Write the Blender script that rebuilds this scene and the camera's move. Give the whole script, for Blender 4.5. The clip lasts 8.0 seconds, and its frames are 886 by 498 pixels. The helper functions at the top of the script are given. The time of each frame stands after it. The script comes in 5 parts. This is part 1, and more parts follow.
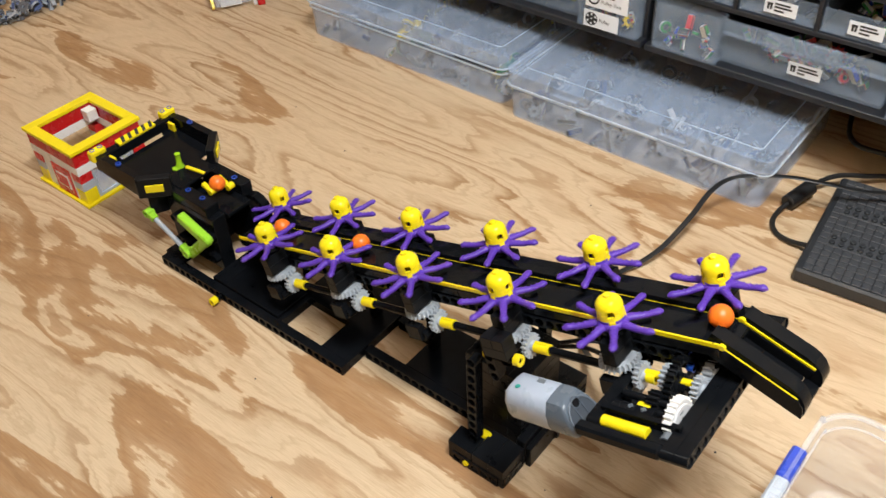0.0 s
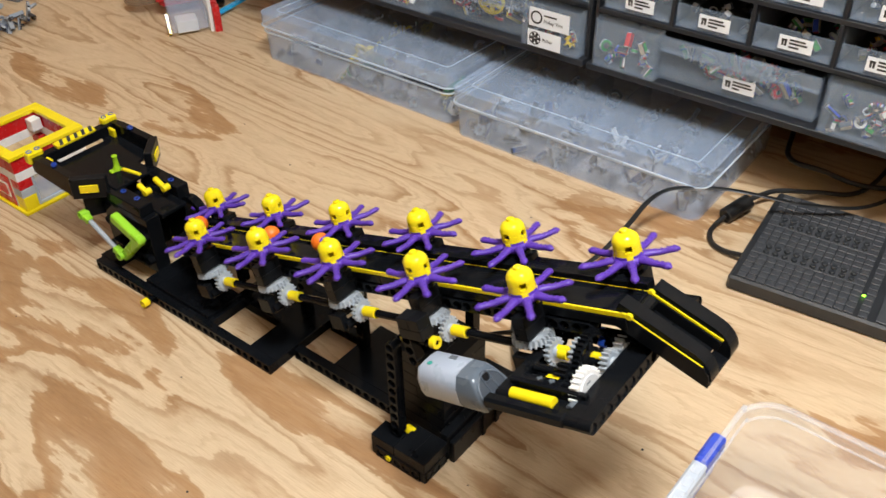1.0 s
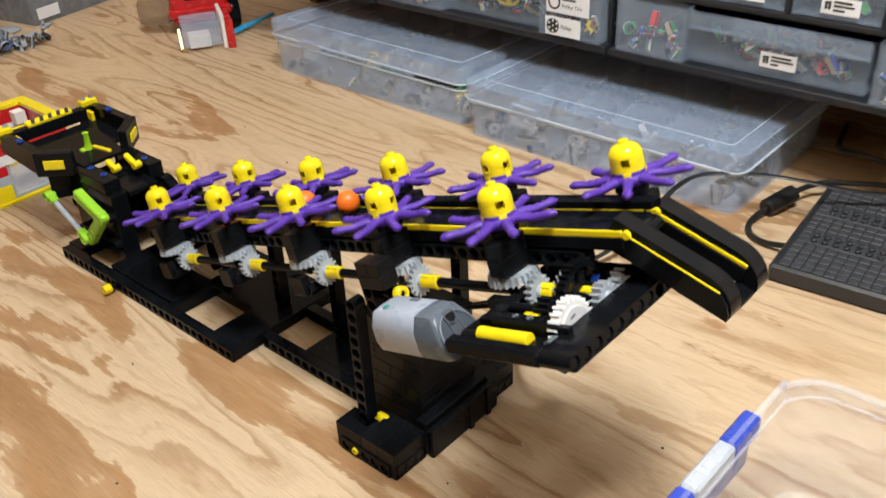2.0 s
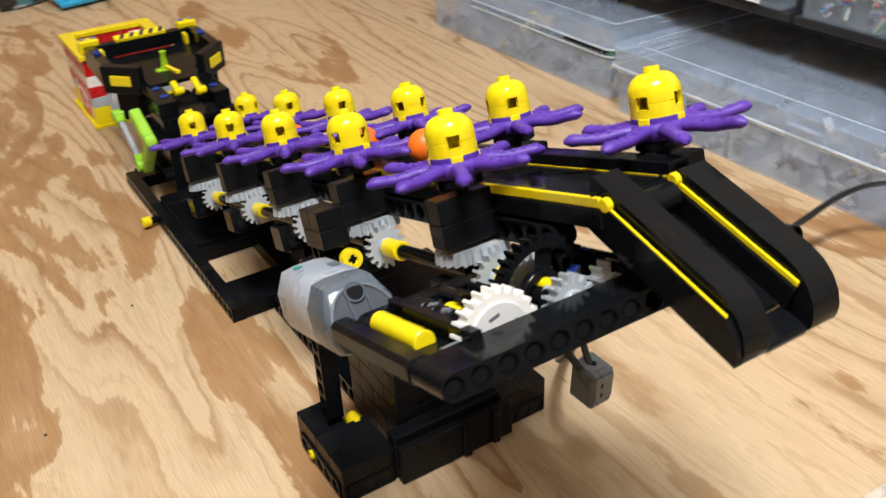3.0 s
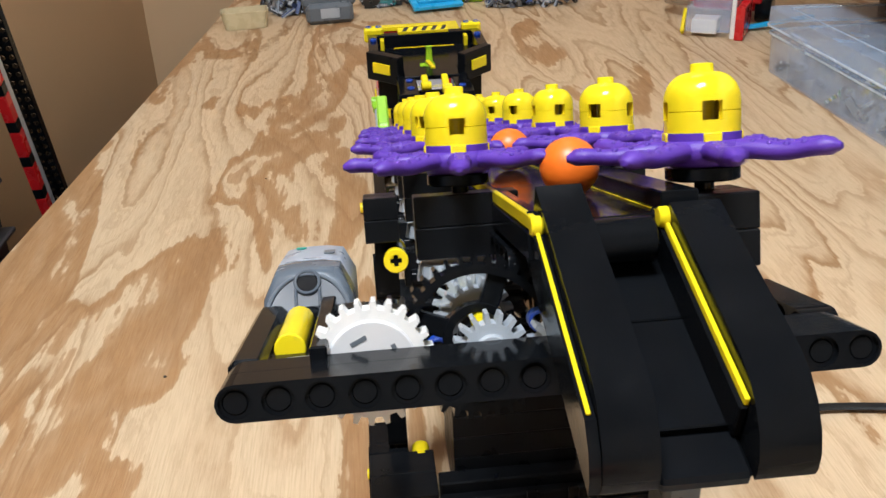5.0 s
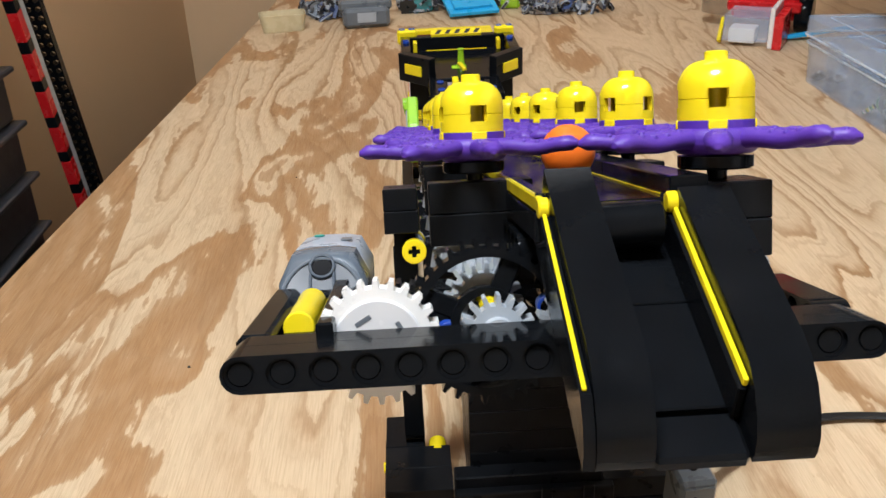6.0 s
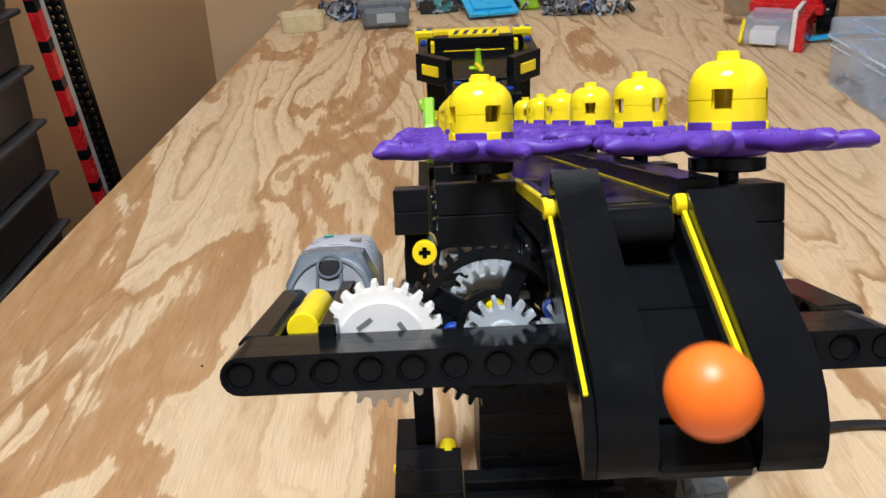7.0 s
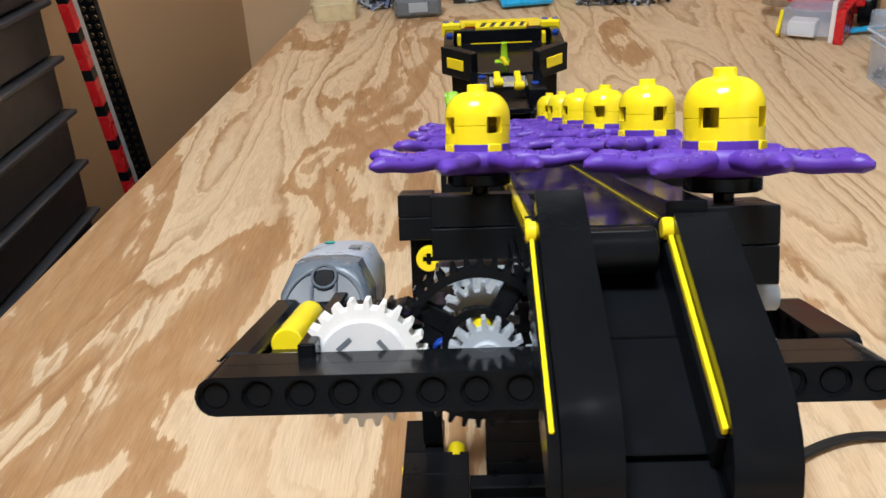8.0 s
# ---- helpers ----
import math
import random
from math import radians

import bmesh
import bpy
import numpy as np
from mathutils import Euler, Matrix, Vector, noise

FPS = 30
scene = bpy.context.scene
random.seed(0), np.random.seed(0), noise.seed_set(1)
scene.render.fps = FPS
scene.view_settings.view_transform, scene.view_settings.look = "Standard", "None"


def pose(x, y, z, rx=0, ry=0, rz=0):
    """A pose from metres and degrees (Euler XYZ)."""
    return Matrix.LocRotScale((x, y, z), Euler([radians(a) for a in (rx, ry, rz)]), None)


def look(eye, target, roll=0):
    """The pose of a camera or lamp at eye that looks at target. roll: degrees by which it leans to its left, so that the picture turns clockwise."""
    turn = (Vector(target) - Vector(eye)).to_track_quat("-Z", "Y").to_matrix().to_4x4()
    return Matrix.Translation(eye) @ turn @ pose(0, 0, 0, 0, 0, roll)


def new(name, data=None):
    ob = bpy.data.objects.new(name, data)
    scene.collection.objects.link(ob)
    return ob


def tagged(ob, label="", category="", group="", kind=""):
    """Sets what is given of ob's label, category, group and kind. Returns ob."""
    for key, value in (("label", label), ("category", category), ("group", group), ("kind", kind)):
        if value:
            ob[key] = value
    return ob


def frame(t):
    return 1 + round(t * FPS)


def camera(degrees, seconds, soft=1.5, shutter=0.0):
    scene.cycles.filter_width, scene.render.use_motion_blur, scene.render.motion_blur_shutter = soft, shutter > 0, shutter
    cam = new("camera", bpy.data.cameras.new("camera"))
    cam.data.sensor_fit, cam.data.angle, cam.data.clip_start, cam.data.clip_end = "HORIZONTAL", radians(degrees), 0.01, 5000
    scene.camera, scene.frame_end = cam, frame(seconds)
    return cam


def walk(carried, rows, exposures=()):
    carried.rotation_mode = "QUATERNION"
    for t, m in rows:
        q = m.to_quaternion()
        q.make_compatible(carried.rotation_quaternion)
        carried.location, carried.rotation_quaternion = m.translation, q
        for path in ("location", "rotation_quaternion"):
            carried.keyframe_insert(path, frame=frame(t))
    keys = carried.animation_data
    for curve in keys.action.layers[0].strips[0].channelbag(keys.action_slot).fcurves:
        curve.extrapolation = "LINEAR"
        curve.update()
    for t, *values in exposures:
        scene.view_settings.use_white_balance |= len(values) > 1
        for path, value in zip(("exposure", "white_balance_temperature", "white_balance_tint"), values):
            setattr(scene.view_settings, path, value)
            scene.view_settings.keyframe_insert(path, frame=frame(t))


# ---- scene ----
cam = camera(52.2, 8.0, 1.5, 0.4)
PATH = [
    (0, (-0.355, -0.125, 0.548), (0.788, 0.844, -0.776), -2.9),
    (0.5, (-0.363, -0.147, 0.535), (0.829, 0.821, -0.747), -2.0),
    (1, (-0.356, -0.175, 0.505), (0.886, 0.817, -0.709), -1.2),
    (1.5, (-0.344, -0.193, 0.457), (0.928, 0.867, -0.664), -1.5),
    (2, (-0.308, -0.192, 0.382), (0.947, 0.962, -0.664), -2.9),
    (2.2, (-0.28, -0.191, 0.352), (0.934, 1.013, -0.685), -3.4),
    (3.3, (-0.121, -0.185, 0.294), (0.576, 1.385, -0.731), -2.7),
    (3.5, (-0.098, -0.183, 0.29), (0.482, 1.434, -0.735), -2.5),
    (4, (-0.058, -0.184, 0.27), (0.292, 1.523, -0.711), -2.3),
    (4.5, (-0.045, -0.182, 0.259), (0.155, 1.577, -0.671), -2.5),
    (4.7, (-0.045, -0.182, 0.259), (0.12, 1.588, -0.656), -2.5),
    (5.8, (-0.042, -0.185, 0.256), (0.035, 1.606, -0.631), -2.6),
    (6, (-0.04, -0.186, 0.254), (0.017, 1.609, -0.627), -2.3),
    (6.5, (-0.039, -0.187, 0.254), (-0.009, 1.61, -0.623), -2.1),
    (7, (-0.037, -0.184, 0.253), (-0.023, 1.613, -0.624), -2.4),
    (7.5, (-0.036, -0.183, 0.255), (-0.054, 1.612, -0.627), -2.3),
    (8, (-0.026, -0.178, 0.257), (-0.096, 1.606, -0.645), -2.8),
]
walk(cam, [(t, look(eye, target, roll)) for t, eye, target, roll in PATH],
     exposures=[(0, 0.0, 6400, 10), (2, 0.0, 6400, 10), (3.5, 0.0, 6600, 10), (4.5, 0.03, 6080, 10), (8, 0.03, 6030, 10)])

# ---- light ----
world = bpy.data.worlds.new("room_air")
scene.world = world
world.use_nodes = True
world.node_tree.nodes["Background"].inputs[0].default_value = (1.0, 0.95, 0.88, 1)
world.node_tree.nodes["Background"].inputs[1].default_value = 0.10
# First lamp follows the highlights; second is an added fill for the far end
LAMPS = [((-0.26, -0.28, 1.48), 0.55, 0.28, 37.0), ((0.1, 1.3, 1.6), 0.6, 0.3, 1.8)]
for at, wide, deep, power in LAMPS:
    lamp = bpy.data.lights.new("unseen_lamp_light", "AREA")
    lamp.shape, lamp.size, lamp.size_y, lamp.energy, lamp.color = "RECTANGLE", wide, deep, power, (0.95, 0.98, 1.0)
    lo = new("unseen_lamp_light", lamp)
    lo.matrix_world = pose(*at)
scene.view_settings.exposure = 0.0

# ---- materials ----


def mat(name, color, rough=0.4, metal=0.0, bump=0.0, bump_scale=600.0, vary=0.06, coat=0.0, alpha=1.0, scale=90.0, spec=0.5):
    """A plastic, paint or metal with small changes of tone and gloss and a fine relief."""
    m = bpy.data.materials.new(name)
    m.use_nodes = True
    n, l = m.node_tree.nodes, m.node_tree.links
    b = n["Principled BSDF"]
    co = n.new("ShaderNodeTexCoord")
    no = n.new("ShaderNodeTexNoise")
    no.inputs["Scale"].default_value, no.inputs["Detail"].default_value = scale, 5
    l.new(co.outputs["Object"], no.inputs["Vector"])
    mix = n.new("ShaderNodeMix")
    mix.data_type = "RGBA"
    mix.inputs[6].default_value = (*[c * (1 - vary) for c in color], 1)
    mix.inputs[7].default_value = (*[min(1, c * (1 + vary) + 0.002) for c in color], 1)
    l.new(no.outputs["Fac"], mix.inputs[0])
    l.new(mix.outputs[2], b.inputs["Base Color"])
    mr = n.new("ShaderNodeMapRange")
    mr.inputs["From Min"].default_value, mr.inputs["From Max"].default_value = 0.3, 0.7
    mr.inputs["To Min"].default_value, mr.inputs["To Max"].default_value = max(0.02, rough - 0.07), rough + 0.09
    l.new(no.outputs["Fac"], mr.inputs["Value"])
    l.new(mr.outputs[0], b.inputs["Roughness"])
    b.inputs["Metallic"].default_value, b.inputs["Coat Weight"].default_value = metal, coat
    b.inputs["Specular IOR Level"].default_value = spec
    b.inputs["Alpha"].default_value = alpha
    if bump:
        n2 = n.new("ShaderNodeTexNoise")
        n2.inputs["Scale"].default_value, n2.inputs["Detail"].default_value = bump_scale, 3
        l.new(co.outputs["Object"], n2.inputs["Vector"])
        bp = n.new("ShaderNodeBump")
        bp.inputs["Strength"].default_value, bp.inputs["Distance"].default_value = bump, 0.0005
        l.new(n2.outputs["Fac"], bp.inputs["Height"])
        l.new(bp.outputs[0], b.inputs["Normal"])
    return m


def plywood():
    """Rotary-cut plywood: wide wandering contours of late wood on pale early wood, with fine pores."""
    m = bpy.data.materials.new("plywood")
    m.use_nodes = True
    n, l = m.node_tree.nodes, m.node_tree.links
    b = n["Principled BSDF"]
    co = n.new("ShaderNodeTexCoord")

    def mapped(sx, sy, ox=0.0, oy=0.0):
        mp = n.new("ShaderNodeMapping")
        mp.inputs["Scale"].default_value, mp.inputs["Location"].default_value = (sx, sy, 1.0), (ox, oy, 0)
        l.new(co.outputs["Object"], mp.inputs["Vector"])
        return mp.outputs[0]

    def tex(vec, scale, detail, rough=0.5, dist=0.0):
        t = n.new("ShaderNodeTexNoise")
        t.inputs["Scale"].default_value, t.inputs["Detail"].default_value = scale, detail
        t.inputs["Roughness"].default_value, t.inputs["Distortion"].default_value = rough, dist
        l.new(vec, t.inputs["Vector"])
        return t.outputs["Fac"]

    def math_(op, a, b_, c=None):
        t = n.new("ShaderNodeMath")
        t.operation = op
        for i, v in enumerate((a, b_, c)):
            if v is None:
                continue
            if isinstance(v, (int, float)):
                t.inputs[i].default_value = v
            else:
                l.new(v, t.inputs[i])
        return t.outputs[0]

    def ramp(fac, stops):
        r = n.new("ShaderNodeValToRGB")
        els = r.color_ramp.elements
        while len(els) < len(stops):
            els.new(0.5)
        for e, (p, c) in zip(els, stops):
            e.position, e.color = p, (*c, 1) if len(c) == 3 else c
        l.new(fac, r.inputs[0])
        return r.outputs[0]

    def blend(kind, fac, a, b_):
        t = n.new("ShaderNodeMix")
        t.data_type, t.blend_type = "RGBA", kind
        if isinstance(fac, (int, float)):
            t.inputs[0].default_value = fac
        else:
            l.new(fac, t.inputs[0])
        for sock, v in ((t.inputs[6], a), (t.inputs[7], b_)):
            if isinstance(v, tuple):
                sock.default_value = v
            else:
                l.new(v, sock)
        return t.outputs[2]

    field = tex(mapped(8.5, 1.25, 3.1, 0.7), 1.0, 2.4, 0.45, 0.42)
    wob = tex(mapped(95, 24), 1.0, 4, 0.62)
    height = math_("ADD", field, math_("MULTIPLY", wob, 0.046))
    rings = math_("FRACT", math_("MULTIPLY", height, 17.0), 0.0)
    pale, warm, brown = (0.660, 0.508, 0.328), (0.37, 0.21, 0.092), (0.41, 0.23, 0.10)
    strength = ramp(tex(mapped(16, 3.2, 4, 9), 1.0, 3, 0.55), [(0.36, (0.30, 0.30, 0.30)), (0.60, (1, 1, 1))])
    edge = ramp(rings, [(0.0, (0.25, 0.25, 0.25)), (0.05, (0, 0, 0)), (0.50, (0, 0, 0)), (0.74, (0.35, 0.35, 0.35)), (0.90, (1, 1, 1)), (0.985, (0.9, 0.9, 0.9)), (0.998, (0.3, 0.3, 0.3))])
    fine = math_("FRACT", math_("MULTIPLY", height, 47.0), 0.0)
    fine = ramp(fine, [(0.0, (0.1, 0.1, 0.1)), (0.08, (0, 0, 0)), (0.62, (0, 0, 0)), (0.88, (0.38, 0.38, 0.38)), (0.97, (0.3, 0.3, 0.3))])
    streak = math_("MULTIPLY", math_("MAXIMUM", edge, fine), strength)
    line = blend("MIX", streak, (*pale, 1), (*warm, 1))
    # broad patches where the blade ran along one ring, more of them towards the bench's front edge
    sep = n.new("ShaderNodeSeparateXYZ")
    l.new(co.outputs["Object"], sep.inputs[0])
    lean = n.new("ShaderNodeMapRange")
    for key, v in (("From Min", -0.10), ("From Max", 0.10), ("To Min", 0.020), ("To Max", -0.075)):
        lean.inputs[key].default_value = v
    l.new(sep.outputs[0], lean.inputs["Value"])
    sheet = math_("ADD", tex(mapped(12.0, 3.4, 1.3, 5.2), 1.0, 2.8, 0.5, 0.8), math_("MULTIPLY", wob, 0.13))
    sheet = math_("ADD", sheet, lean.outputs[0])
    rag = math_("ADD", sheet, math_("MULTIPLY", tex(mapped(300, 30), 1.0, 3), 0.06))
    patch = ramp(rag, [(0.0, (0, 0, 0)), (0.640, (0, 0, 0)), (0.649, (0.85, 0.85, 0.85)), (0.685, (1, 1, 1)), (0.735, (0.75, 0.75, 0.75)), (0.743, (0.05, 0.05, 0.05)), (0.785, (0, 0, 0)), (0.795, (0.7, 0.7, 0.7))])
    col = blend("MIX", patch, line, blend("MIX", streak, (*brown, 1), (0.33, 0.175, 0.072, 1)))
    # slow change of tone and fine fibres
    tone = tex(mapped(2.2, 1.2, 8, 2), 1.0, 2)
    col = blend("MULTIPLY", 0.55, col, ramp(tone, [(0.3, (0.82, 0.80, 0.76)), (0.7, (1, 1, 1))]))
    fibre = tex(mapped(1400, 45), 1.0, 3, 0.6)
    col = blend("MULTIPLY", 0.65, col, ramp(fibre, [(0.25, (0.72, 0.66, 0.58)), (0.6, (1, 1, 1))]))
    l.new(col, b.inputs["Base Color"])
    l.new(ramp(fibre, [(0.2, (0.62, 0.62, 0.62)), (0.8, (0.46, 0.46, 0.46))]), b.inputs["Roughness"])
    bp = n.new("ShaderNodeBump")
    bp.inputs["Strength"].default_value, bp.inputs["Distance"].default_value = 0.25, 0.0006
    l.new(math_("ADD", fibre, math_("MULTIPLY", rings, 0.6)), bp.inputs["Height"])
    l.new(bp.outputs[0], b.inputs["Normal"])
    return m


def many_colours(name, colours, rough=0.4, alpha=1.0):
    """One material for a heap of small plastic pieces, each with its own colour."""
    m = bpy.data.materials.new(name)
    m.use_nodes = True
    n, l = m.node_tree.nodes, m.node_tree.links
    g = n.new("ShaderNodeNewGeometry")
    r = n.new("ShaderNodeValToRGB")
    r.color_ramp.interpolation = "CONSTANT"
    els = r.color_ramp.elements
    while len(els) < len(colours):
        els.new(0.5)
    for i, (e, c) in enumerate(zip(els, colours)):
        e.position, e.color = i / len(colours), (*c, 1)
    l.new(g.outputs["Random Per Island"], r.inputs[0])
    l.new(r.outputs[0], n["Principled BSDF"].inputs["Base Color"])
    n["Principled BSDF"].inputs["Roughness"].default_value = rough
    return m


BLACK = mat("black_plastic", (0.0042, 0.0050, 0.0063), 0.13, bump=0.03, bump_scale=900, vary=0.25, spec=0.11)
DULL = mat("dull_black_plastic", (0.0046, 0.0054, 0.0068), 0.32, bump=0.08, vary=0.25, spec=0.16)
YELLOW = mat("yellow_plastic", (0.86, 0.69, 0.008), 0.14, vary=0.03, bump=0.02)
PURPLE = mat("purple_plastic", (0.085, 0.028, 0.34), 0.46, bump=0.2, bump_scale=1500, vary=0.12)
ORANGE = mat("orange_ball_plastic", (0.86, 0.17, 0.012), 0.36, bump=0.05, vary=0.06)
GREY = mat("light_grey_plastic", (0.38, 0.42, 0.46), 0.32, vary=0.06, bump=0.05)
DGREY = mat("dark_grey_plastic", (0.13, 0.15, 0.17), 0.30, vary=0.08)
WHITE = mat("white_plastic", (0.82, 0.82, 0.80), 0.30, vary=0.03)
BLUE = mat("blue_pin_plastic", (0.01, 0.06, 0.42), 0.3)
LIME = mat("lime_plastic", (0.30, 0.62, 0.03), 0.28, vary=0.04)
CLEAR_LIME = mat("clear_lime_plastic", (0.42, 0.75, 0.02), 0.12, vary=0.05, alpha=0.75)
RED = mat("red_plastic", (0.55, 0.012, 0.015), 0.25, vary=0.05)
CLASP = mat("blue_clasp_plastic", (0.03, 0.07, 0.50), 0.3, vary=0.06)
FROST = mat("frosted_clear_plastic", (0.60, 0.74, 0.96), 0.22, vary=0.05, alpha=0.29, scale=30)
DRAWER = mat("clear_drawer_plastic", (0.52, 0.65, 0.82), 0.16, vary=0.05, alpha=0.12, scale=30)
TRAY = mat("clear_tray_plastic", (0.62, 0.75, 0.96), 0.24, vary=0.05, alpha=0.25, scale=30)
RIM = mat("frosted_rim_plastic", (0.70, 0.78, 0.87), 0.25, vary=0.05, alpha=0.62, scale=30)
TUBRIM = mat("clear_tub_rim_plastic", (0.80, 0.83, 0.88), 0.18, vary=0.04, alpha=0.20, scale=20)
CLEARTUB = mat("clear_tub_plastic", (0.85, 0.87, 0.9), 0.10, vary=0.03, alpha=0.16, scale=20)
PAD = mat("charcoal_tile_plastic", (0.050, 0.053, 0.058), 0.36, bump=0.1, vary=0.2)
PADCASE = mat("dark_charcoal_plastic", (0.022, 0.024, 0.027), 0.4, bump=0.1, vary=0.2)
CABINET = mat("black_cabinet_plastic", (0.012, 0.014, 0.018), 0.5, bump=0.15, bump_scale=300, vary=0.3)
RACK = mat("grey_black_rack_plastic", (0.035, 0.037, 0.042), 0.45, bump=0.15, bump_scale=300, vary=0.25)
PAPER = mat("label_paper", (0.82, 0.86, 0.90), 0.6, vary=0.03)
INK = mat("label_ink", (0.02, 0.02, 0.02), 0.6)
RUBBER = mat("black_cord_rubber", (0.008, 0.008, 0.008), 0.45, vary=0.2)
TAN = mat("tan_wall_paint", (0.62, 0.43, 0.25), 0.75, bump=0.2, bump_scale=60, vary=0.08, scale=3)
# Wood with the shade below the cabinets put into its colour
SHADEWOOD = mat("shaded_shelf_wood", (0.20, 0.115, 0.055), 0.6, bump=0.15, bump_scale=120, vary=0.25, scale=14)
PLASTER = mat("white_plaster", (0.72, 0.68, 0.62), 0.85, bump=0.1, bump_scale=40, vary=0.05, scale=3)
# Dark tone chosen to weaken reflections on the black plastic
CEILING = mat("dimmed_ceiling", (0.24, 0.20, 0.16), 0.85, bump=0.1, bump_scale=40, vary=0.1, scale=3)
FLOORING = mat("grey_concrete", (0.22, 0.20, 0.18), 0.8, bump=0.2, bump_scale=80, vary=0.15, scale=5)
LEAF = mat("green_plastic", (0.01, 0.16, 0.045), 0.3)
SKYBLUE = mat("azure_plastic", (0.03, 0.42, 0.80), 0.3)
PLY = plywood()
GREENLED = mat("green_led", (0.3, 0.9, 0.05), 0.3)
GREENLED.node_tree.nodes["Principled BSDF"].inputs["Emission Color"].default_value = (0.35, 1.0, 0.05, 1)
GREENLED.node_tree.nodes["Principled BSDF"].inputs["Emission Strength"].default_value = 3.0
DIFFUSER = mat("lamp_diffuser", (0.9, 0.88, 0.82), 0.5)
DIFFUSER.node_tree.nodes["Principled BSDF"].inputs["Emission Color"].default_value = (1.0, 0.93, 0.82, 1)
DIFFUSER.node_tree.nodes["Principled BSDF"].inputs["Emission Strength"].default_value = 1.0
HEAP_GREY = many_colours("grey_and_black_pieces", [(0.35, 0.38, 0.42), (0.02, 0.02, 0.02), (0.12, 0.13, 0.15), (0.45, 0.47, 0.5), (0.03, 0.03, 0.035), (0.25, 0.28, 0.32), (0.05, 0.08, 0.2), (0.33, 0.38, 0.44)])
HEAP_MIX = many_colours("mixed_pieces", [(0.02, 0.02, 0.02), (0.45, 0.47, 0.5), (0.75, 0.55, 0.02), (0.12, 0.13, 0.15), (0.7, 0.7, 0.68), (0.02, 0.02, 0.02), (0.5, 0.02, 0.02), (0.30, 0.33, 0.36)])
HEAP_PALE = many_colours("yellow_and_white_pieces", [(0.75, 0.55, 0.02), (0.7, 0.7, 0.66), (0.78, 0.6, 0.05), (0.6, 0.6, 0.56), (0.72, 0.52, 0.02), (0.02, 0.2, 0.06), (0.7, 0.68, 0.6), (0.02, 0.02, 0.02)])
HEAP_BRIGHT = many_colours("bright_pieces", [(0.62, 0.62, 0.6), (0.55, 0.02, 0.02), (0.02, 0.06, 0.45), (0.42, 0.45, 0.48), (0.02, 0.25, 0.04), (0.5, 0.40, 0.27), (0.12, 0.13, 0.15), (0.02, 0.02, 0.02)])

# ---- shapes, in millimetres ----
MM = Matrix.Diagonal((0.001, 0.001, 0.001, 1))


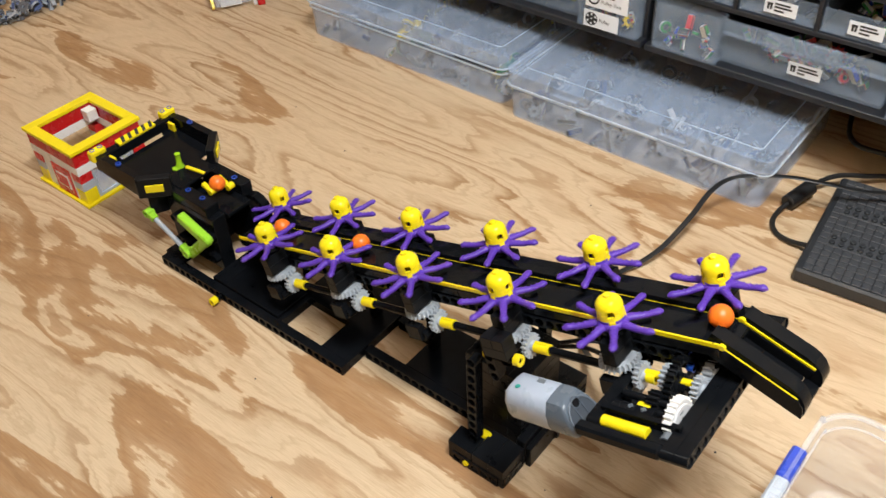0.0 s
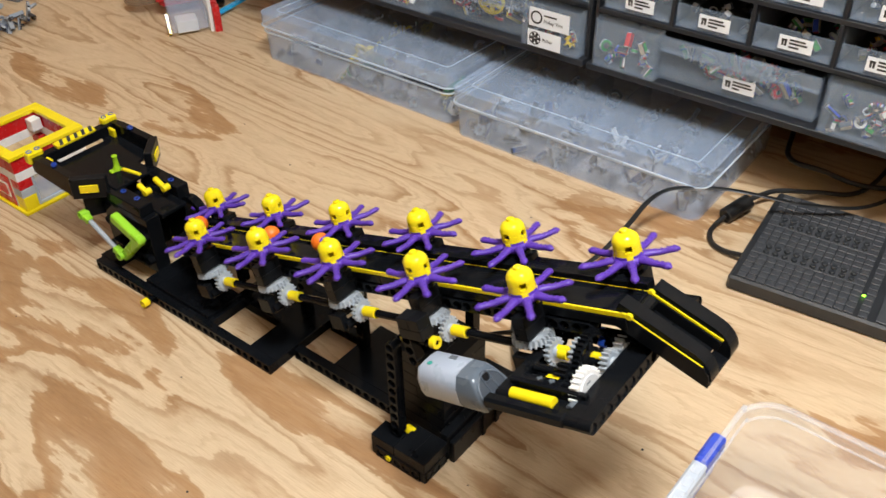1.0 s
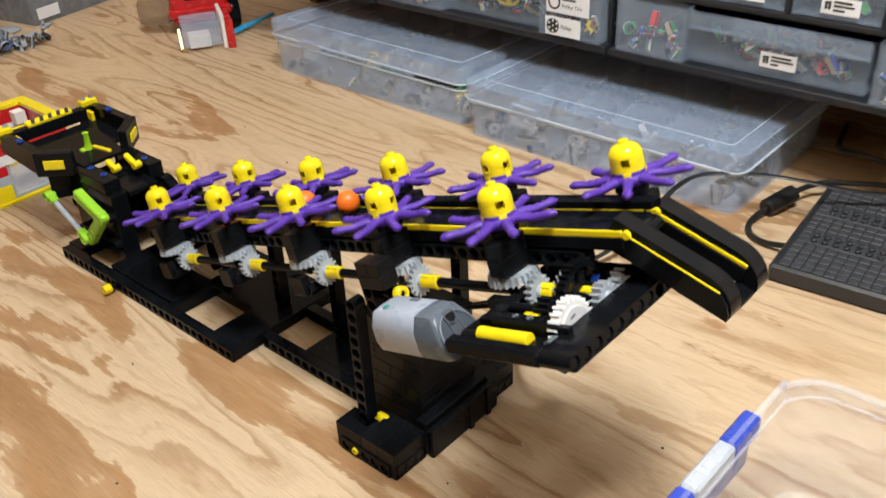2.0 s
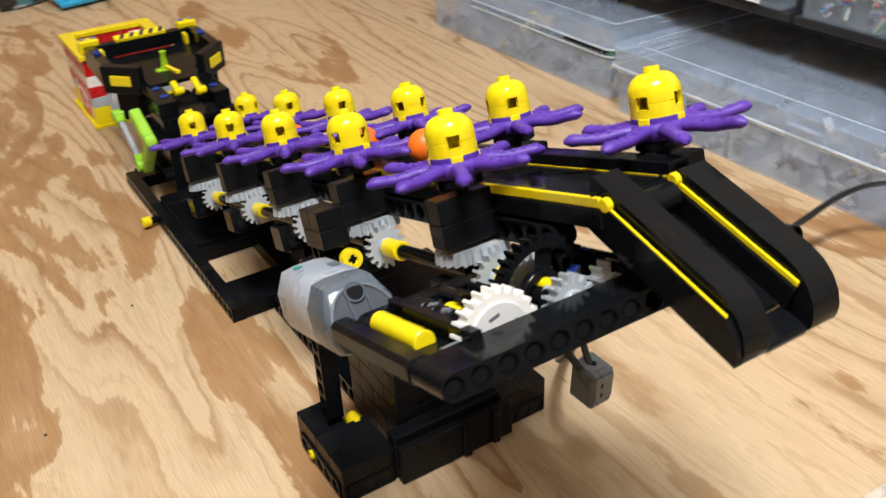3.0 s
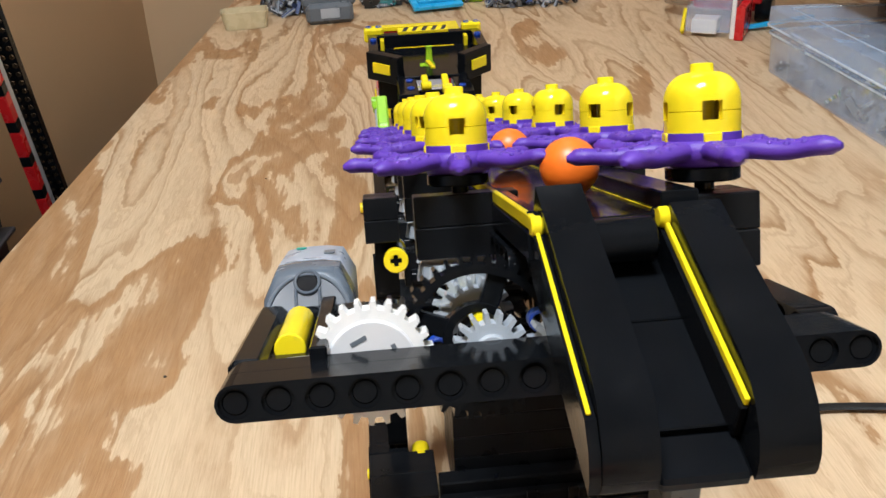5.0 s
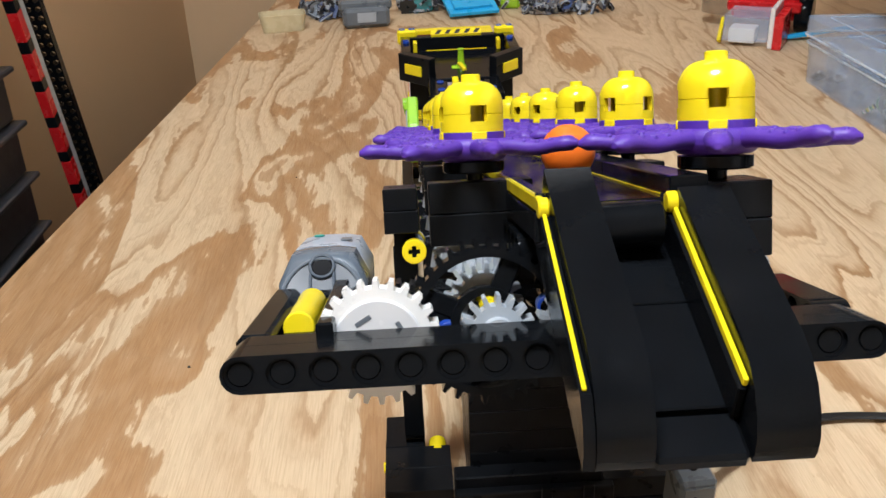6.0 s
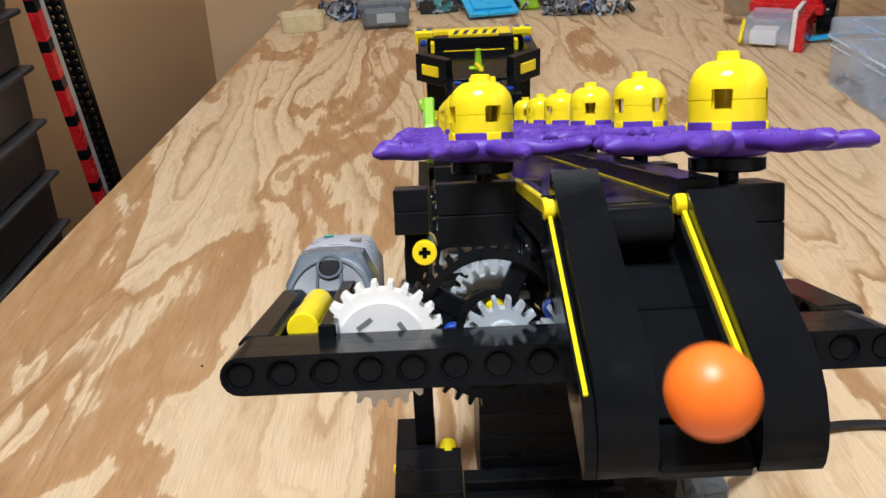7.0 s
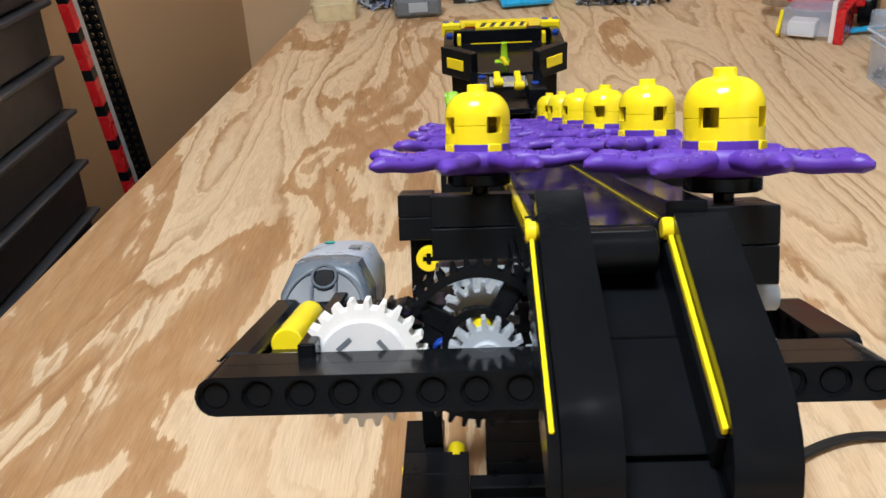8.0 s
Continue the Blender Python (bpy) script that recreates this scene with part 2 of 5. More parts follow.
class Geo:
    """Corners and faces, in millimetres, gathered into one mesh."""

    def __init__(self):
        self.v, self.f = [], []

    def add(self, vs, fs, m=None):
        o = len(self.v)
        self.v += [tuple(m @ Vector(p)) if m else tuple(p) for p in vs]
        self.f += [[o + i for i in f] for f in fs]
        return self

    def box(self, x0, x1, y0, y1, z0, z1, c=0.35, m=None):
        """A box with chamfered edges."""
        cx, cy, cz = (x0 + x1) / 2, (y0 + y1) / 2, (z0 + z1) / 2
        h = (abs(x1 - x0) / 2, abs(y1 - y0) / 2, abs(z1 - z0) / 2)
        c = min(c, min(h) * 0.49)
        vs, idx = [], {}
        for sx in (-1, 1):
            for sy in (-1, 1):
                for sz in (-1, 1):
                    for a in range(3):
                        s, p = (sx, sy, sz), []
                        for k in range(3):
                            p.append((cx, cy, cz)[k] + s[k] * (h[k] - (0 if k == a else c)))
                        idx[s, a] = len(vs)
                        vs.append(p)
        fs = []
        for a in range(3):
            b, d = (a + 1) % 3, (a + 2) % 3
            for sa in (-1, 1):
                ring = []
                for sb, sd in ((-1, -1), (1, -1), (1, 1), (-1, 1)):
                    s = [0, 0, 0]
                    s[a], s[b], s[d] = sa, sb, sd
                    ring.append(idx[tuple(s), a])
                fs.append(ring if sa > 0 else ring[::-1])
            for sb in (-1, 1):
                for sd in (-1, 1):
                    lo, hi = [0, 0, 0], [0, 0, 0]
                    lo[a], hi[a] = -1, 1
                    lo[b] = hi[b] = sb
                    lo[d] = hi[d] = sd
                    q = [idx[tuple(lo), b], idx[tuple(hi), b], idx[tuple(hi), d], idx[tuple(lo), d]]
                    fs.append(q if sb * sd < 0 else q[::-1])
        for s in {k[0] for k in idx}:
            t = [idx[s, 0], idx[s, 1], idx[s, 2]]
            fs.append(t if s[0] * s[1] * s[2] > 0 else t[::-1])
        return self.add(vs, fs, m)

    def lathe(self, profile, n=24, m=None, cap=True):
        """A profile of (radius, height) turned about z."""
        vs = [(r * math.cos(2 * math.pi * i / n), r * math.sin(2 * math.pi * i / n), z) for r, z in profile for i in range(n)]
        fs = [[j * n + i, j * n + (i + 1) % n, (j + 1) * n + (i + 1) % n, (j + 1) * n + i] for j in range(len(profile) - 1) for i in range(n)]
        if cap:
            fs += [list(range(n))[::-1], [(len(profile) - 1) * n + i for i in range(n)]]
        return self.add(vs, fs, m)

    def rod(self, r, z0, z1, n=16, m=None, c=0.3):
        return self.lathe([(r - c, z0), (r, z0 + c), (r, z1 - c), (r - c, z1)], n, m)

    def pipe(self, r, ri, z0, z1, n=20, m=None, c=0.25):
        """A tube with an open bore."""
        p = [(ri, z0), (r - c, z0), (r, z0 + c), (r, z1 - c), (r - c, z1), (ri, z1), (ri, z0)]
        return self.lathe(p, n, m, cap=False)

    def sheet(self, outline, x0, x1, m=None):
        """A flat outline of (y, z), extruded along x."""
        k = len(outline)
        vs = [(x0, y, z) for y, z in outline] + [(x1, y, z) for y, z in outline]
        fs = [list(range(k))[::-1], [k + i for i in range(k)]] + [[i, (i + 1) % k, k + (i + 1) % k, k + i] for i in range(k)]
        return self.add(vs, fs, m)

    def tube(self, pts, r, n=8, flat=1.0, smooth=True):
        """A cord through points, smoothed; flat: its height over its width."""
        ps = [Vector(p) for p in pts]
        ext = [2 * ps[0] - ps[1]] + ps + [2 * ps[-1] - ps[-2]]
        line = []
        for i in range(1, len(ext) - 2):
            a, b, c, d = ext[i - 1:i + 3]
            for k in range(8 if smooth else 1):
                t = k / 8
                line.append(0.5 * (2 * b + (c - a) * t + (2 * a - 5 * b + 4 * c - d) * t * t + (3 * b - a - 3 * c + d) * t ** 3))
        line.append(ps[-1])
        vs, fs = [], []
        for i, p in enumerate(line):
            way = (line[min(i + 1, len(line) - 1)] - line[max(i - 1, 0)]).normalized()
            side = way.cross(Vector((0, 0, 1)))
            side = side.normalized() if side.length > 0.05 else Vector((1, 0, 0))
            up = side.cross(way)
            vs += [p + r * (math.cos(2 * math.pi * j / n) * side + flat * math.sin(2 * math.pi * j / n) * up) for j in range(n)]
        for i in range(len(line) - 1):
            fs += [[i * n + j, i * n + (j + 1) % n, (i + 1) * n + (j + 1) % n, (i + 1) * n + j] for j in range(n)]
        fs += [list(range(n))[::-1], [(len(line) - 1) * n + j for j in range(n)]]
        return self.add(vs, fs)

    def gear(self, teeth, r, thick, bore=2.4, m=None, depth=2.0, taper=0.0):
        """A toothed wheel about z with an open bore; taper turns the teeth in towards the top, as on a bevel gear."""
        prof = []
        for i in range(teeth):
            a = 2 * math.pi * i / teeth
            w = 2 * math.pi / teeth
            prof += [(r - depth, a - 0.46 * w), (r - depth, a - 0.27 * w), (r, a - 0.13 * w), (r, a + 0.13 * w), (r - depth, a + 0.27 * w)]
        k = len(prof)
        vs = []
        for z, sh in ((-thick / 2, 0.0), (thick / 2, taper)):
            vs += [((q - sh) * math.cos(a), (q - sh) * math.sin(a), z) for q, a in prof]
            vs += [(bore * math.cos(a), bore * math.sin(a), z) for q, a in prof]
        fs = []
        for i in range(k):
            j = (i + 1) % k
            fs += [[i, j, 2 * k + j, 2 * k + i], [k + j, k + i, 3 * k + i, 3 * k + j], [j, i, k + i, k + j], [2 * k + i, 2 * k + j, 3 * k + j, 3 * k + i]]
        return self.add(vs, fs, m)

    def beam(self, n, m=None, hole=2.45, hgt=7.4, ends=True):
        """A studless beam of n holes at 8 mm, along x from 0 to 8(n - 1), its bores along y."""
        k, h, d = 16, hgt / 2, 3.9
        vs, fs = [], []
        ring = [(math.cos(2 * math.pi * i / k), math.sin(2 * math.pi * i / k)) for i in range(k)]
        for i in range(n):
            cx = 8.0 * i
            o = len(vs)
            for s in (-1, 1):
                for cc, sn in ring:
                    q = max(abs(cc), abs(sn))
                    left, right = (i == 0 and ends), (i == n - 1 and ends)
                    if (left and cc < 0) or (right and cc > 0):
                        x, z = cx + h * cc, h * sn
                    else:
                        x, z = cx + 4 * cc / q, h * sn / q
                    vs.append((x, s * d, z))
                vs += [(cx + 3.1 * cc, s * d, 3.1 * sn) for cc, sn in ring]
                vs += [(cx + 3.1 * cc, s * (d - 0.9), 3.1 * sn) for cc, sn in ring]
                vs += [(cx + hole * cc, s * (d - 0.9), hole * sn) for cc, sn in ring]
            for si, s in enumerate((-1, 1)):
                for layer in range(3):
                    a = o + si * 4 * k + layer * k
                    for j in range(k):
                        q = [a + j, a + (j + 1) % k, a + k + (j + 1) % k, a + k + j]
                        fs.append(q if s < 0 else q[::-1])
            for j in range(k):
                jj = (j + 1) % k
                fs.append([o + 3 * k + j, o + 3 * k + jj, o + 7 * k + jj, o + 7 * k + j])
                cc, sn = ring[j]
                c2, s2 = ring[jj]
                keep = not ((i > 0 and cc < -0.7 and c2 < -0.7) or (i < n - 1 and cc > 0.7 and c2 > 0.7))
                if keep:
                    fs.append([o + jj, o + j, o + 4 * k + j, o + 4 * k + jj])
        return self.add(vs, fs, m)


def part(name, geo, material, parent=None, label="", m=None, sharp=0.6, mesh=None):
    """Links a Geo as one mesh object under a thing or a part, at the pose m in its space."""
    if mesh is None:
        mesh = bpy.data.meshes.new(name)
        mesh.from_pydata([(0.001 * a, 0.001 * b, 0.001 * c) for a, b, c in geo.v], [], geo.f)
        if any(k in name for k in ("beam", "bar", "leg", "support")):
            bm = bmesh.new()
            bm.from_mesh(mesh)
            bmesh.ops.remove_doubles(bm, verts=bm.verts, dist=1e-6)
            bm.to_mesh(mesh)
            bm.free()
        mesh.polygons.foreach_set("use_smooth", [True] * len(mesh.polygons))
        mesh.set_sharp_from_angle(angle=sharp)
        mesh.materials.append(material)
        mesh.update()
    ob = new(name, mesh)
    if parent is not None:
        ob.parent = parent
    if m is not None:
        ob.matrix_basis = m
    if label:
        ob["label"] = label
    return ob


def mm(x, y, z, rx=0, ry=0, rz=0):
    return pose(x * 0.001, y * 0.001, z * 0.001, rx, ry, rz)


def thing(name, label, category, group="", m=None):
    ob = tagged(new(name), label, category, group)
    ob.empty_display_size = 0.02
    if m is not None:
        ob.matrix_basis = m
    return ob


def structure(name, geo, material, label, category):
    return tagged(part(name, geo, material), label, category, kind="structure")


AX = pose(0, 0, 0, 0, 90, 0)  # turns z to x
AY = pose(0, 0, 0, -90, 0, 0)  # turns z to y


# ---- the room ----
def table_top():
    g = Geo()
    outline = [(-383, -900), (760, -900), (760, 1500), (-207, 1500)]
    vs = [(x, y, z) for z in (-19, 0) for x, y in outline]
    g.add(vs, [[3, 2, 1, 0], [4, 5, 6, 7], [0, 1, 5, 4], [1, 2, 6, 5], [2, 3, 7, 6], [3, 0, 4, 7]])
    return tagged(part("table_top", g, PLY, sharp=0.3), "pale plywood workbench top with brown wavy grain", "table", kind="structure")


table_top()
structure("floor", Geo().box(-1900, 1500, -1900, 2300, -780, -760), FLOORING, "grey concrete floor below the workbench", "floor")
structure("wall_west", Geo().box(-470, -440, -1900, 2300, -760, 1700), TAN, "tan painted wall beside the workbench", "wall")
# Pale east wall is out of view, added to bounce light
structure("wall_east", Geo().box(765, 800, -1900, 2300, -760, 1700), PLASTER, "unseen plain wall behind the drawer cabinets, added to bounce light", "wall")
structure("wall_north", Geo().box(-440, 765, 1510, 1550, -760, 1700), TAN, "tan painted wall past the bench's end", "wall")
# South wall behind the camera, also added for bounced light
structure("wall_south", Geo().box(-440, 765, -1900, -1860, -760, 1700), PLASTER, "unseen plain wall, added to close the room and bounce light", "wall")
# Added ceiling, out of view, dark so that little light comes back
structure("ceiling", Geo().box(-470, 800, -1900, 2300, 1702, 1730), CEILING, "unseen brown ceiling, toned dark to dim reflections", "ceiling")
# Fittings for the unseen lamps; the far one is added
for at, wide, deep, power in LAMPS:
    lt = thing("unseen_light", "white overhead light with a flat diffuser, unseen and assumed", "lamp", m=pose(*at))
    part("frame", Geo().box(-wide * 500 - 12, wide * 500 + 12, -deep * 500 - 12, deep * 500 + 12, 12, 60), WHITE, lt)
    part("diffuser", Geo().box(-wide * 500, wide * 500, -deep * 500, deep * 500, 4, 10), DIFFUSER, lt)

# ---- the ball machine ----
SLOPE = 17.8
TILTED = pose(0, 0, 0.2055, -SLOPE)  # the inclined deck: x across, y down the slope, z off the deck, from the first right head's top
SPIN = 169.3  # degrees a second of every octopus wheel
machine = thing("ball_machine", "black toy-brick ball machine with purple octopus wheels on plywood", "toy machine")


def deck(name, geo, material, label="", m=None, sharp=0.6):
    return part(name, geo, material, machine, label, TILTED @ m if m else TILTED, sharp)


def base_part(name, geo, material, label="", m=None):
    return part(name, geo, material, machine, label, m)


def brick_stack(name, maker, x0, x1, y0, y1, z0, course=9.6, rows=1, seam=16):
    """Courses of bricks: the first is the part itself, the others are its pieces."""
    ob = None
    for r in range(rows):
        y = y0
        off = seam / 2 if r % 2 else 0
        while y < y1 - 0.1:
            e = min(y1, y + seam - off)
            off = 0
            g = Geo().box(x0, x1, y + 0.06, e - 0.06, z0 + r * course + 0.06, z0 + (r + 1) * course - 0.06, 0.3)
            if ob is None:
                ob = maker(name, g, DULL)
            else:
                part("brick", g, DULL, ob)
            y = e
    return ob


# base frame on the table
base_part("side_beam", Geo().beam(28, mm(0, 0, 0), hgt=9.4, ends=False), BLACK, m=mm(-44, 250, 4.8, 0, 0, 90))
base_part("side_beam", Geo().beam(18, hgt=9.4, ends=False), BLACK, m=mm(-19, 104, 4.8, 0, 0, 90))
base_part("side_beam", Geo().beam(28, hgt=9.4, ends=False), BLACK, m=mm(44, 250, 4.8, 0, 0, 90))
base_part("side_beam", Geo().beam(18, hgt=9.4, ends=False), BLACK, m=mm(22, 104, 4.8, 0, 0, 90))
for y0, y1, x0, x1, z1 in ((454, 474, -40, 40, 9.6), (392, 408, -40, 40, 12.8), (326, 392, -40, -4, 12.6), (246, 276, -40, 40, 9.6), (322, 332, -40, 40, 9.6), (270, 326, -6, 40, 9.5), (104, 208, -15, 40, 9.6)):
    base_part("base_plate", Geo().box(x0, x1, y0, y1, 0.4, z1, 0.4), BLACK)
pin = base_part("pin", Geo().rod(2.3, 0, 9, m=AX), BLACK, m=mm(-54, 391, 5))
part("bush", Geo().pipe(3.7, 2.3, -4.5, 1.5, m=AX), YELLOW, pin, "yellow bush")

# front feet and tower under the high end
for side in (-1, 1):
    x0, x1 = (-57, -31) if side < 0 else (27, 53)
    xi, xo = (-41, -57) if side < 0 else (37, 53)
    ob = brick_stack("foot", base_part, x0, x1, 84, 111, 0.1, rows=2, seam=27)
    part("foot_arm", Geo().box(min(xi, xo), max(xi, xo), 111.2, 132, 0.1, 19.2, 0.4), BLACK, ob)
    part("foot_beam", Geo().beam(5, hgt=9.2, ends=False), BLACK, ob, m=mm(x0 + 3.0 if side < 0 else x1 - 3.0, 92, 5, 0, 0, 90))
    part("foot_cross_beam", Geo().beam(3, hgt=9.2, ends=False), BLACK, ob, m=mm(x0 + 5, 87.5, 5))
    part("pin_end", Geo().pipe(2.3, 1.2, -1, 1, m=AX), YELLOW, ob, m=mm(x0 - 0.9 if side < 0 else x1 + 0.9, 116, 5))
    part("pin_bush", Geo().pipe(3.6, 2.2, -4, 4, m=AY), YELLOW, ob, m=mm(side * 36, 113, 16))
base_part("leg", Geo().beam(11, hgt=7.4), BLACK, m=mm(-45, 116, 24, 0, -90, 90))
base_part("leg", Geo().beam(11, hgt=7.4), BLACK, m=mm(41, 116, 24, 0, -90, 90))
brick_stack("tower", base_part, -24, 24, 92, 140, 0.1, rows=8, seam=24)
base_part("tower_panel", Geo().box(-30.5, 30, 79, 83.4, 0, 20, 0.6), DULL)
base_part("tower_panel", Geo().box(-30.5, 26.5, 84, 91.5, 0, 24, 0.6), DULL)
for x in (4, 20):
    base_part("panel_rib", Geo().box(x - 2, x + 2, 77.4, 78.9, 0.2, 22, 0.3), DULL)
for x, y, top in ((12, 200, 96), (12, 262, 78), (12, 340, 56)):
    base_part("support", Geo().beam(int((top - 10) // 8), hgt=7.4), BLACK, m=mm(x, y, 13, 0, -90, 90))
plug = base_part("plug", Geo().box(-6.2, 6.2, -7, 7, -10, 9, 1.2).box(-5, 5, -7.8, -6.9, -6, 7, 0.5), DGREY, "dark grey cable plug", mm(45, 42, 50, 4, 0, 4))
# Slots and socket are black inlays that paint the shade of openings
for z in (2.5, -2.5):
    part("plug_slot", Geo().box(-2.0, -0.9, -7.95, -7.7, z - 1.2, z + 1.2, 0.1), BLACK, plug)
part("socket_hole", Geo().rod(1.6, 8.9, 9.3, 10), BLACK, plug)
base_part("plug_wire", Geo().tube([(39, 42, 58), (32, 56, 74), (26, 74, 80), (20, 94, 74)], 1.6), RUBBER)
base_part("plug_wire", Geo().tube([(44, 42, 58), (46, 58, 72), (36, 78, 76), (22, 98, 72)], 1.6), RUBBER)

# the inclined deck: floor, rails, strips
deck("chute_floor", Geo().box(-12.4, 9.0, -19, 418, -32, -28.3, 0.3), BLACK)
for i in range(7):
    a = -19 + i * 62.4
    deck("left_rail", Geo().box(-14.9, -12.5, a + 0.1, a + 62.3, -36, -27.3, 0.3).box(-17, -14.9, a + 0.1, a + 62.3, -36, -30.2, 0.3), BLACK)
    deck("right_rail", Geo().box(9.4, 17, a + 0.1, a + 62.3, -36, -24.2, 0.3), BLACK)
    deck("left_strip", Geo().box(-16.6, -15.2, a + 0.1, a + 62.3, -30.0, -26.9, 0.3), YELLOW, "yellow edge strip")
deck("right_strip", Geo().box(8.9, 9.2, -19, 418, -28.25, -27.95, 0.05), YELLOW, "thin yellow edge strip")
for u in (-14, 14):
    deck("deck_beam", Geo().beam(51, hgt=7.4), BLACK, m=mm(u, 6, -41, 0, 0, 90))
for a in range(5):
    deck("outer_rail", Geo().box(17.2, 30, 10 + 80 * a, 70 + 80 * a, -40, -29 - (a % 2) * 0.2, 0.4), BLACK)

# yellow hinges at the top of the ramp
for u in (-15.4, 9.4):
    hg = deck("ramp_hinge", Geo().lathe([(0.5, -1.3), (1.7, -1.3), (2.1, -0.9), (2.1, 0.6), (1.5, 1.1), (0.5, 1.1)], 20, AX), YELLOW, "yellow hinge", m=mm(u, -20.5, -29.0))
    part("hinge_leaf", Geo().box(-0.9, 0.7, 0, 8, -2.0, 0.6, 0.3), YELLOW, hg)
deck("hinge_roller", Geo().rod(4.6, -8.5, 8.5, m=AX), BLACK, m=mm(-1.5, -20.5, -33))

# the exit ramp
RAMP = mm(0, -27, 184.6) @ pose(0, 0, 0, 14.3)  # y runs up the ramp


def ramp_side(x0, x1, top, up):
    out = [(up, -10.8), (up, top), (-40, top), (-44.5, top - 0.8), (-48.5, top - 2.8), (-51.8, top - 5.8), (-53.8, top - 9.2), (-54.4, -9), (-54.2, -10.8)]
    return Geo().sheet(out, x0, x1)


for x0, x1, up in ((-14.4, -5.3, 7), (10.1, 20.0, -1)):
    part("ramp_wall", ramp_side(x0, x1, 3.0, up), BLACK, machine, m=RAMP, sharp=0.5)
part("ramp_skirt", Geo().sheet([(4, -10.8), (4, -0.6), (-47.5, -0.6), (-51.5, -3.6), (-53.8, -7.6), (-54.2, -10.8)], -16.4, -14.5), BLACK, machine, m=RAMP, sharp=0.5)
part("ramp_floor", Geo().box(-5.2, 10.0, -20, 14, -11, -8.8, 0.3).box(-5.2, 10.0, -44.6, -20.2, -11, -8.8, 0.3), BLACK, machine, m=RAMP)
part("ramp_lip", Geo().box(-5.2, 10.0, -54.2, -45, -12.4, -9.4, 1.0), BLACK, machine, m=RAMP)
part("ramp_strip", Geo().box(-16.0, -15.2, -46.8, 1, -0.6, 0.1, 0.2), YELLOW, machine, "yellow edge strip", RAMP)
part("ramp_strip", Geo().box(9.1, 10.0, -46.8, 1, -1.6, 0.1, 0.2), YELLOW, machine, "yellow edge strip", RAMP)
part("ramp_ledge", Geo().box(8.5, 10.05, -47, 4, -9.0, -1.7, 0.3), BLACK, machine, m=RAMP)
for x in (-3.5, 4.5):
    part("ramp_stud", Geo().rod(2.4, -9.0, -7.2), BLACK, machine, m=RAMP @ mm(x, 2.0, 0))

# front frame with the gear train
deck("front_beam", Geo().beam(16), BLACK, m=mm(-74.4, -23.6, -56.6))
deck("front_beam", Geo().beam(16), BLACK, m=mm(-74.4, -15.6, -56.6))
# Some holes hold pins; the rest are filled to look dark inside
for i in range(16):
    if i != 8:
        deck("black_pin", Geo().rod(2.44, -3.1, 2.9, 20, AY, 0.25), BLACK, m=mm(-74.4 + 8 * i, -23.6, -56.6))
deck("side_frame_bar", Geo().box(-78.1, -70.6, -11.6, 41, -60.2, -52.9, 1.5), BLACK)
deck("side_frame_beam", Geo().beam(5), BLACK, m=mm(45.6, -7.6, -56.6, 0, 0, 90))
deck("side_frame_plate", Geo().box(-70, -61, -16, 33, -58.5, -55.4, 0.4).box(-61, -57.5, -16, 33, -57, -50, 0.4), BLACK)
deck("cross_beam", Geo().beam(8), BLACK, m=mm(-67, 34, -57, 0, 0, 0))
deck("cross_beam", Geo().beam(7), BLACK, m=mm(-6, -14, -53, 0, 0, 90))
deck("yellow_connector", Geo().rod(3.5, -14, 14, m=AY), YELLOW, "yellow tube connector", mm(-66.5, 14.5, -54.4))
deck("gear_floor", Geo().box(-57, -34, 6, 33, -66, -60, 0.5).box(-57, -50, 4, 33, -59.8, -52, 0.5), BLACK)
for y in (10, 18):
    deck("axle_end", Geo().box(-1.7, 1.7, -0.6, 0.6, -1, 0.8, 0.1).box(-0.6, 0.6, -1.7, 1.7, -1, 0.9, 0.1), DGREY, "grey axle end", mm(-53.5, y, -52))
deck("grey_bush", Geo().pipe(3.6, 2.4, -5, 5, m=AX), DGREY, m=mm(-61.5, -9, -57.2))
deck("rib_connector", Geo().pipe(3.7, 2.4, -7, 7, m=AY).pipe(4.4, 3.6, -2, 2, m=AY), DULL, m=mm(-54, 22, -55))
deck("yellow_bush", Geo().pipe(3.8, 2.4, -4, 4, m=AY), YELLOW, "yellow bush", mm(-49.5, 12, -55.5))
SPINNERS = []


def gear_part(name, g, material, u, v, w, axis, rate, label=""):
    """A wheel on the deck that turns about its axis at a rate, in degrees a second."""
    ob = deck(name, g, material, label, mm(u, v, w))
    SPINNERS.append((ob, (u, v, w), axis, rate))
    return ob


wg = gear_part("white_gear", Geo().gear(24, 13.1, 5.0, 2.4, m=AY, depth=1.7), WHITE, -49, -7.6, -56.2, "y", 85.0, "white clutch gear")
part("gear_face", Geo().lathe([(2.4, -3.2), (8.9, -3.2), (9.3, -2.8), (9.3, 2.8), (8.9, 3.2), (2.4, 3.2), (2.4, -3.2)], 32, AY, cap=False), mat("clutch_face_plastic", (0.68, 0.69, 0.70), 0.22), wg)
# Dark inlays on the gear face, standing for shade inside its slots
part("clutch_slot", Geo().box(-1.8, 1.8, -3.32, -3.12, 5.2, 6.2, 0.1).box(-1.8, 1.8, -3.32, -3.12, -6.2, -5.2, 0.1).box(5.2, 6.2, -3.32, -3.12, -1.8, 1.8, 0.1).box(-6.2, -5.2, -3.32, -3.12, -1.8, 1.8, 0.1), DGREY, wg)
part("gear_axle", Geo().rod(2.3, -10, 24, m=AY), BLACK, wg)
